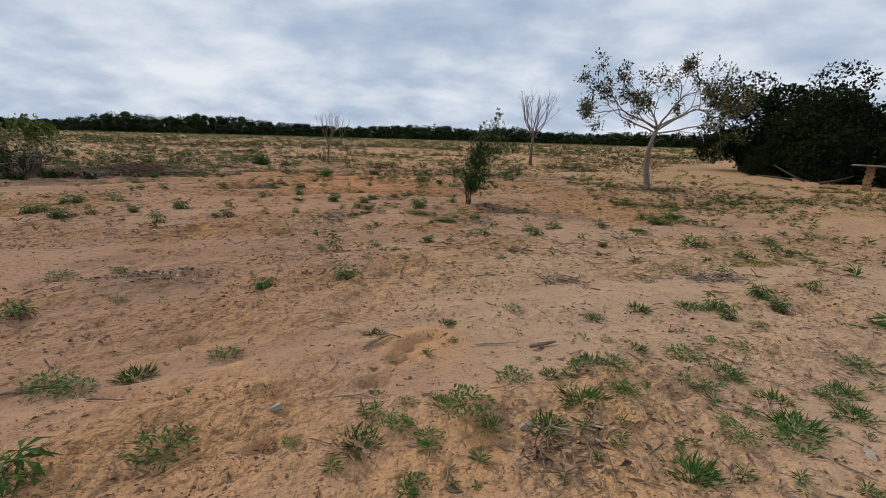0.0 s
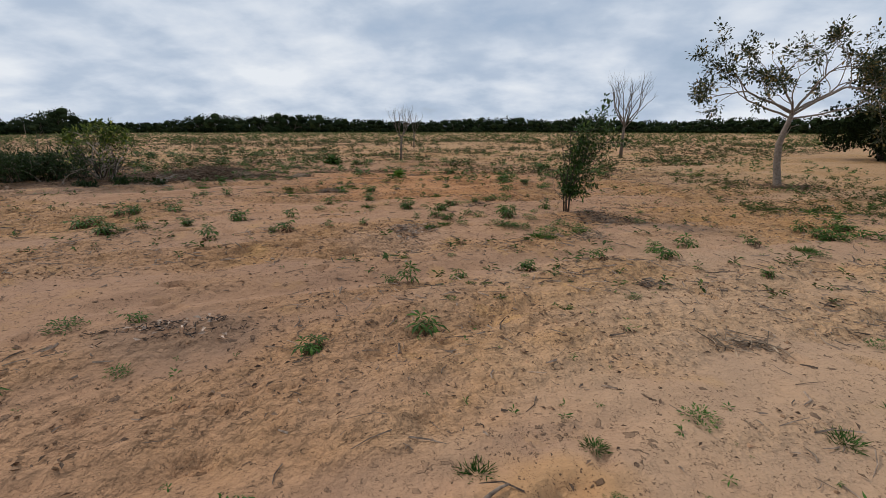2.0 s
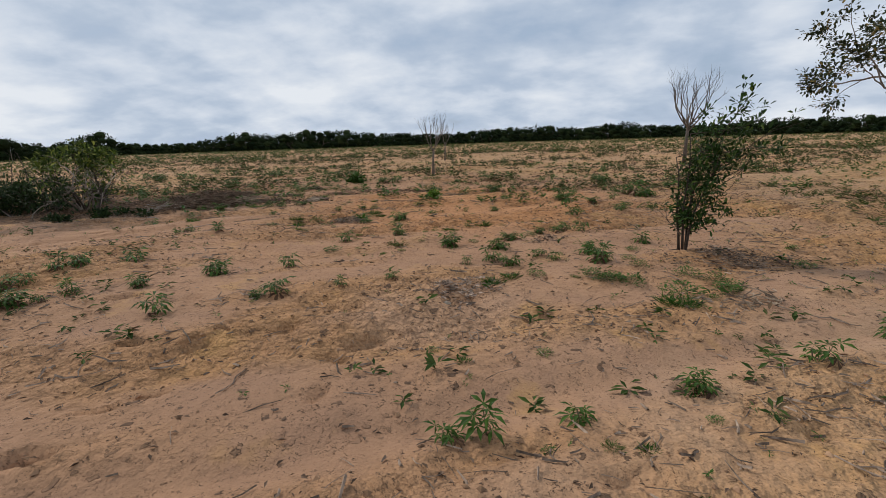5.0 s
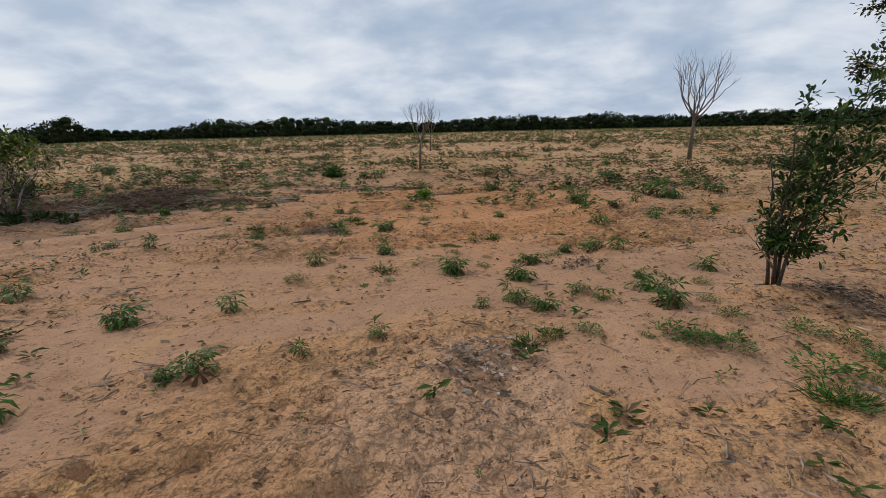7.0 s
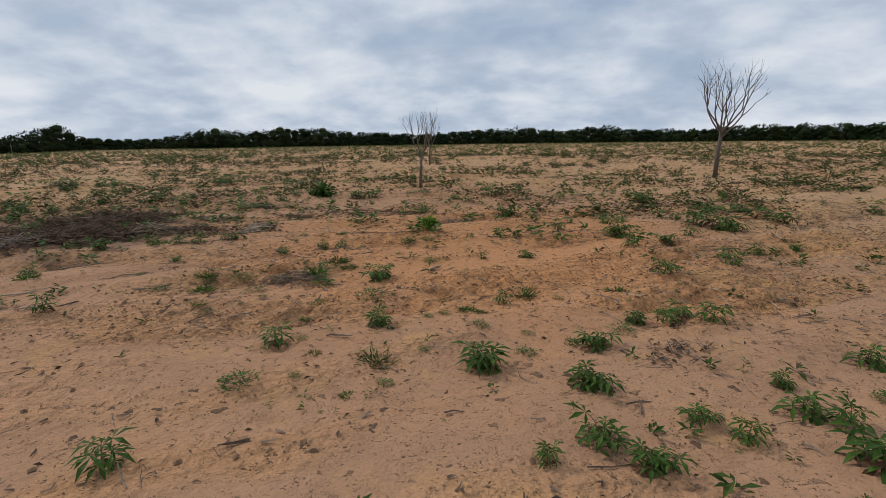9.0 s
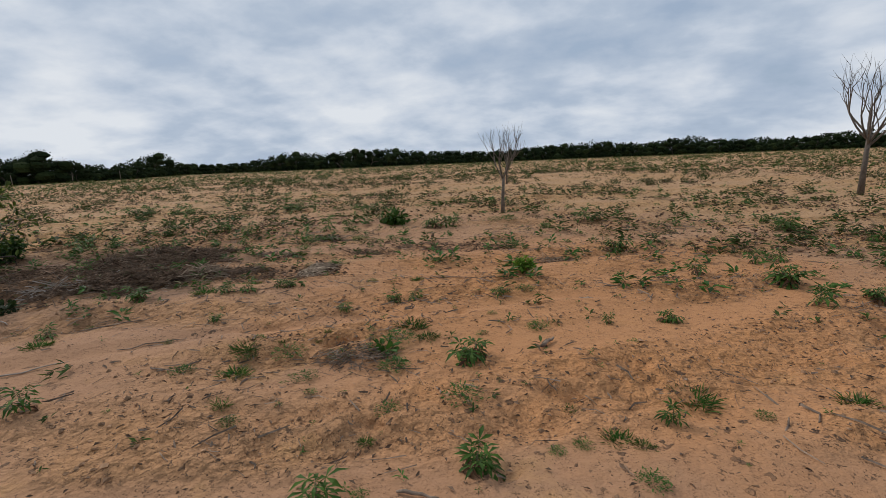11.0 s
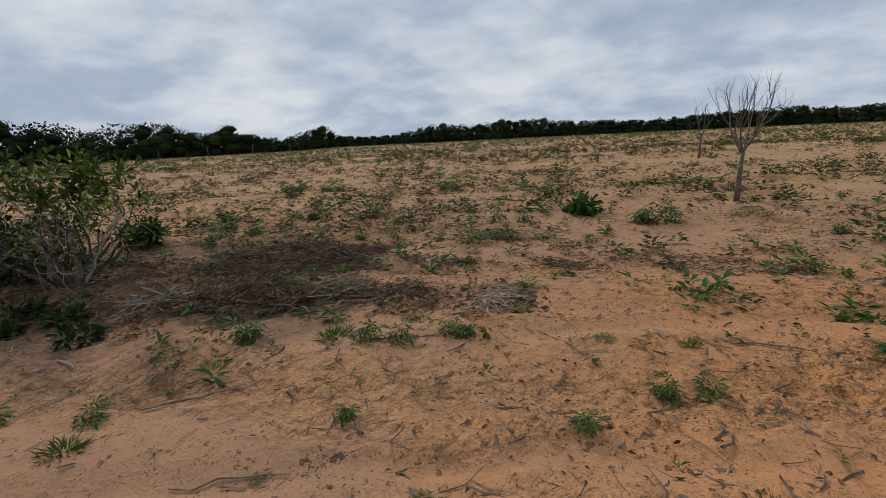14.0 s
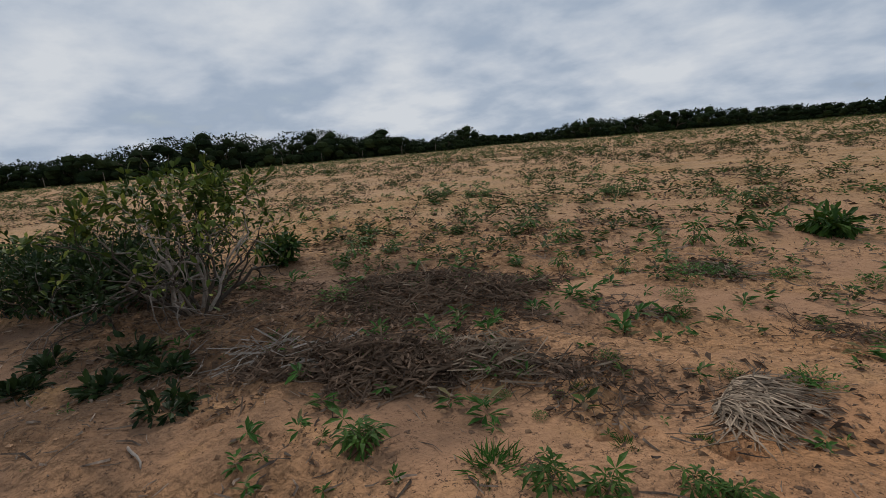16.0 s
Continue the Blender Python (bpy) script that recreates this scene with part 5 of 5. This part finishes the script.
straw_fan(-7.25, 16.1, radians(-60), 0.7, 0.5, 90, 82, "grey dry straw clump among green weeds")
brush_heap(-6.75, 13.45, 0.42, 0.3, 0.5, 0.05, 170, 0.15, 0.003, BRUSH, "thin scatter of dark dead stems and leaves", 83, 160)
brush_heap(-8.0, 12.75, 1.0, 0.34, 0.62, 0.2, 1120, 0.19, 0.0055, BRUSH, "long heap of dark dead brush and twigs", 84, 1800)
brush_heap(-8.8, 14.0, 1.1, 0.6, 0.5, 0.18, 1036, 0.21, 0.0055, BRUSH, "low heap of grey-brown cut brush", 85, 1400)
brush_heap(-9.4, 12.6, 1.5, 0.9, 0.4, 0.1, 1120, 0.17, 0.004, BRUSH, "dark trampled brush round the tangled bush", 86, 2200)
brush_heap(-7.5, 13.2, 0.5, 0.3, 0.6, 0.1, 150, 0.34, 0.006, STRAW, "pale stripped stalks lying on dark brush", 87)
brush_heap(-8.6, 12.4, 0.6, 0.2, 0.5, 0.14, 60, 0.4, 0.006, PALE_BARK, "pale forked sticks on the dark brush", 88)
brush_heap(-8.8, 13.9, 0.9, 0.45, 0.5, 0.16, 110, 0.32, 0.005, STRAW, "pale dry stalks on grey-brown cut brush", 90)
brush_heap(-4.8, 15.6, 0.95, 0.3, 0.25, 0.07, 260, 0.18, 0.0035, BRUSH, "flat strip of dry dead stems", 89, 160)
brush_heap(-3.15, 15.0, 0.26, 0.18, 0.3, 0.06, 80, 0.22, 0.004, STRAW, "small pile of dry stalks beside the bright bush", 90, 20)
brush_heap(-5.95, 15.1, 0.4, 0.2, 0.2, 0.05, 110, 0.18, 0.003, BRUSH, "patch of dark dry stems", 91, 60)
brush_heap(-7.25, 14.6, 0.3, 0.16, 0.1, 0.04, 60, 0.2, 0.004, TWIG, "patch of dry leaves and twigs", 92, 70)
brush_heap(0.95, 9.35, 0.55, 0.28, 0.2, 0.12, 180, 0.2, 0.003, TWIG, "reddish dry twigs and litter under the shrub", 93, 130)
brush_heap(-1.85, 8.05, 0.34, 0.26, 0.5, 0.03, 40, 0.12, 0.004, TWIG, "scatter of curled pale dry leaves and stalks", 94, 150, PALE_LEAF)
brush_heap(-2.7, 4.45, 0.6, 0.2, 0.35, 0.015, 120, 0.06, 0.003, CHAR, "charred black bits and ash on the soil", 95, 60, PALE_LEAF)
brush_heap(0.6, 2.05, 0.3, 0.2, 0.4, 0.03, 70, 0.14, 0.004, STRAW, "bleached stalks and dry leaves among grass", 96, 50)
brush_heap(3.05, 5.3, 0.5, 0.2, 0.2, 0.03, 60, 0.25, 0.006, TWIG, "loose dry sticks on the sand", 97, 20)
brush_heap(1.3, 4.95, 0.2, 0.16, 0.2, 0.04, 40, 0.2, 0.005, STRAW, "little bundle of dry stalks", 98, 14)
brush_heap(0.98, 6.25, 0.12, 0.1, 0.2, 0.04, 26, 0.16, 0.005, TWIG, "little clump of dry stalks", 99, 6)
brush_heap(0.62, 8.0, 0.16, 0.12, 0.3, 0.05, 34, 0.2, 0.005, STRAW, "little clump of pale dry stalks", 100, 6)
brush_heap(-4.3, 11.45, 0.26, 0.16, 0.4, 0.09, 110, 0.2, 0.003, TWIG, "dry grass among green weeds", 101, 30)
brush_heap(-1.0, 10.2, 0.3, 0.16, 0.5, 0.03, 36, 0.16, 0.003, TWIG, "dry sticks among the cassava", 102, 30)
brush_heap(6.1, 14.5, 1.1, 0.5, 0.1, 0.08, 200, 0.3, 0.005, BRUSH, "fallen twigs and leaves under the cashew tree", 103, 200)


# ---- single sticks, stump pieces, chips ----
def stick(x, y, turn, length, radius, mat, label, seed):
    rnd = random.Random(seed)
    root = thing("stick", (x, y, gz(x, y) + radius), label, "stick")
    g = Geo()
    pts, c, s = [], math.cos(turn), math.sin(turn)
    for i in range(6):
        f = (i / 5 - 0.5) * length
        o = rnd.uniform(-0.05, 0.05) * length
        qx, qy = f * c - o * s, f * s + o * c
        pts.append((qx, qy, gz(qx + x, qy + y) - gz(x, y) + rnd.uniform(0, 0.012)))
    g.tube(pts, [radius * k for k in (0.7, 1, 0.95, 0.8, 0.65, 0.4)], 6)
    part("wood", g, mat, root, "", True)


STICKS = [(-6.06, 11.28, 0.75, 0.5, 0.007), (-6.88, 11.66, 1.15, 0.66, 0.009), (-6.52, 10.65, 0.9, 0.45, 0.008), (0.74, 3.22, 0.5, 0.25, 0.02), (-0.42, 3.1, 0.9, 0.26, 0.016), (0.41, 3.2, 0.2, 0.32, 0.009),
          (-1.75, 2.3, 0.1, 0.2, 0.008), (-2.3, 2.45, 0.7, 0.3, 0.012), (-0.45, 2.45, 0.1, 0.24, 0.007), (-3.34, 10.16, -0.1, 0.2, 0.012), (-2.95, 12.0, 1.2, 0.22, 0.022), (-5.2, 12.4, 0.3, 0.5, 0.006),
          (-4.2, 13.75, 0.2, 0.55, 0.009), (-5.3, 13.2, -0.5, 0.6, 0.007), (-8.1, 11.4, 0.1, 0.22, 0.012), (-9.0, 11.3, 0.0, 0.24, 0.014), (1.05, 7.7, -0.4, 0.3, 0.008)]
for k, (x, y, t, ln, rad) in enumerate(STICKS):
    stick(x, y, t, ln, rad * 0.75, (TWIG, TWIG, PALE_BARK)[k % 3], "dry grey-brown stick lying on the soil", 300 + k)


def chip(x, y, size, turn, label, seed):
    rnd = random.Random(seed)
    g = Geo()
    pts = [(math.cos(6.28 * k / 8) * size * rnd.uniform(0.25, 0.55), math.sin(6.28 * k / 8) * size * rnd.uniform(0.1, 0.22)) for k in range(8)]
    g.add([(a, b, 0.0) for a, b in pts] + [(a * 0.85, b * 0.85, 0.012 + 0.02 * rnd.random()) for a, b in pts], [tuple(range(7, -1, -1)), tuple(range(8, 16))] + [(k, (k + 1) % 8, 8 + (k + 1) % 8, 8 + k) for k in range(8)])
    ob = new("wood_chip", g.mesh("wood_chip", BONE))
    ob.matrix_basis = on_ground(x, y, turn, 1.0, 0.002)
    tagged(ob, label, "wood chip")


chip(0.48, 2.27, 0.13, 0.2, "pale bleached chip among the grass", 1)
chip(2.16, 2.13, 0.12, 1.4, "pale bleached splinter on the sand", 2)
chip(2.1, 3.15, 0.1, 1.3, "pale bleached splinter beside weeds", 3)
chip(-0.85, 2.3, 0.1, 0.9, "pale dry chip on the soil", 4)
chip(-1.88, 7.75, 0.08, 0.5, "pale dry chip among dead leaves", 5)
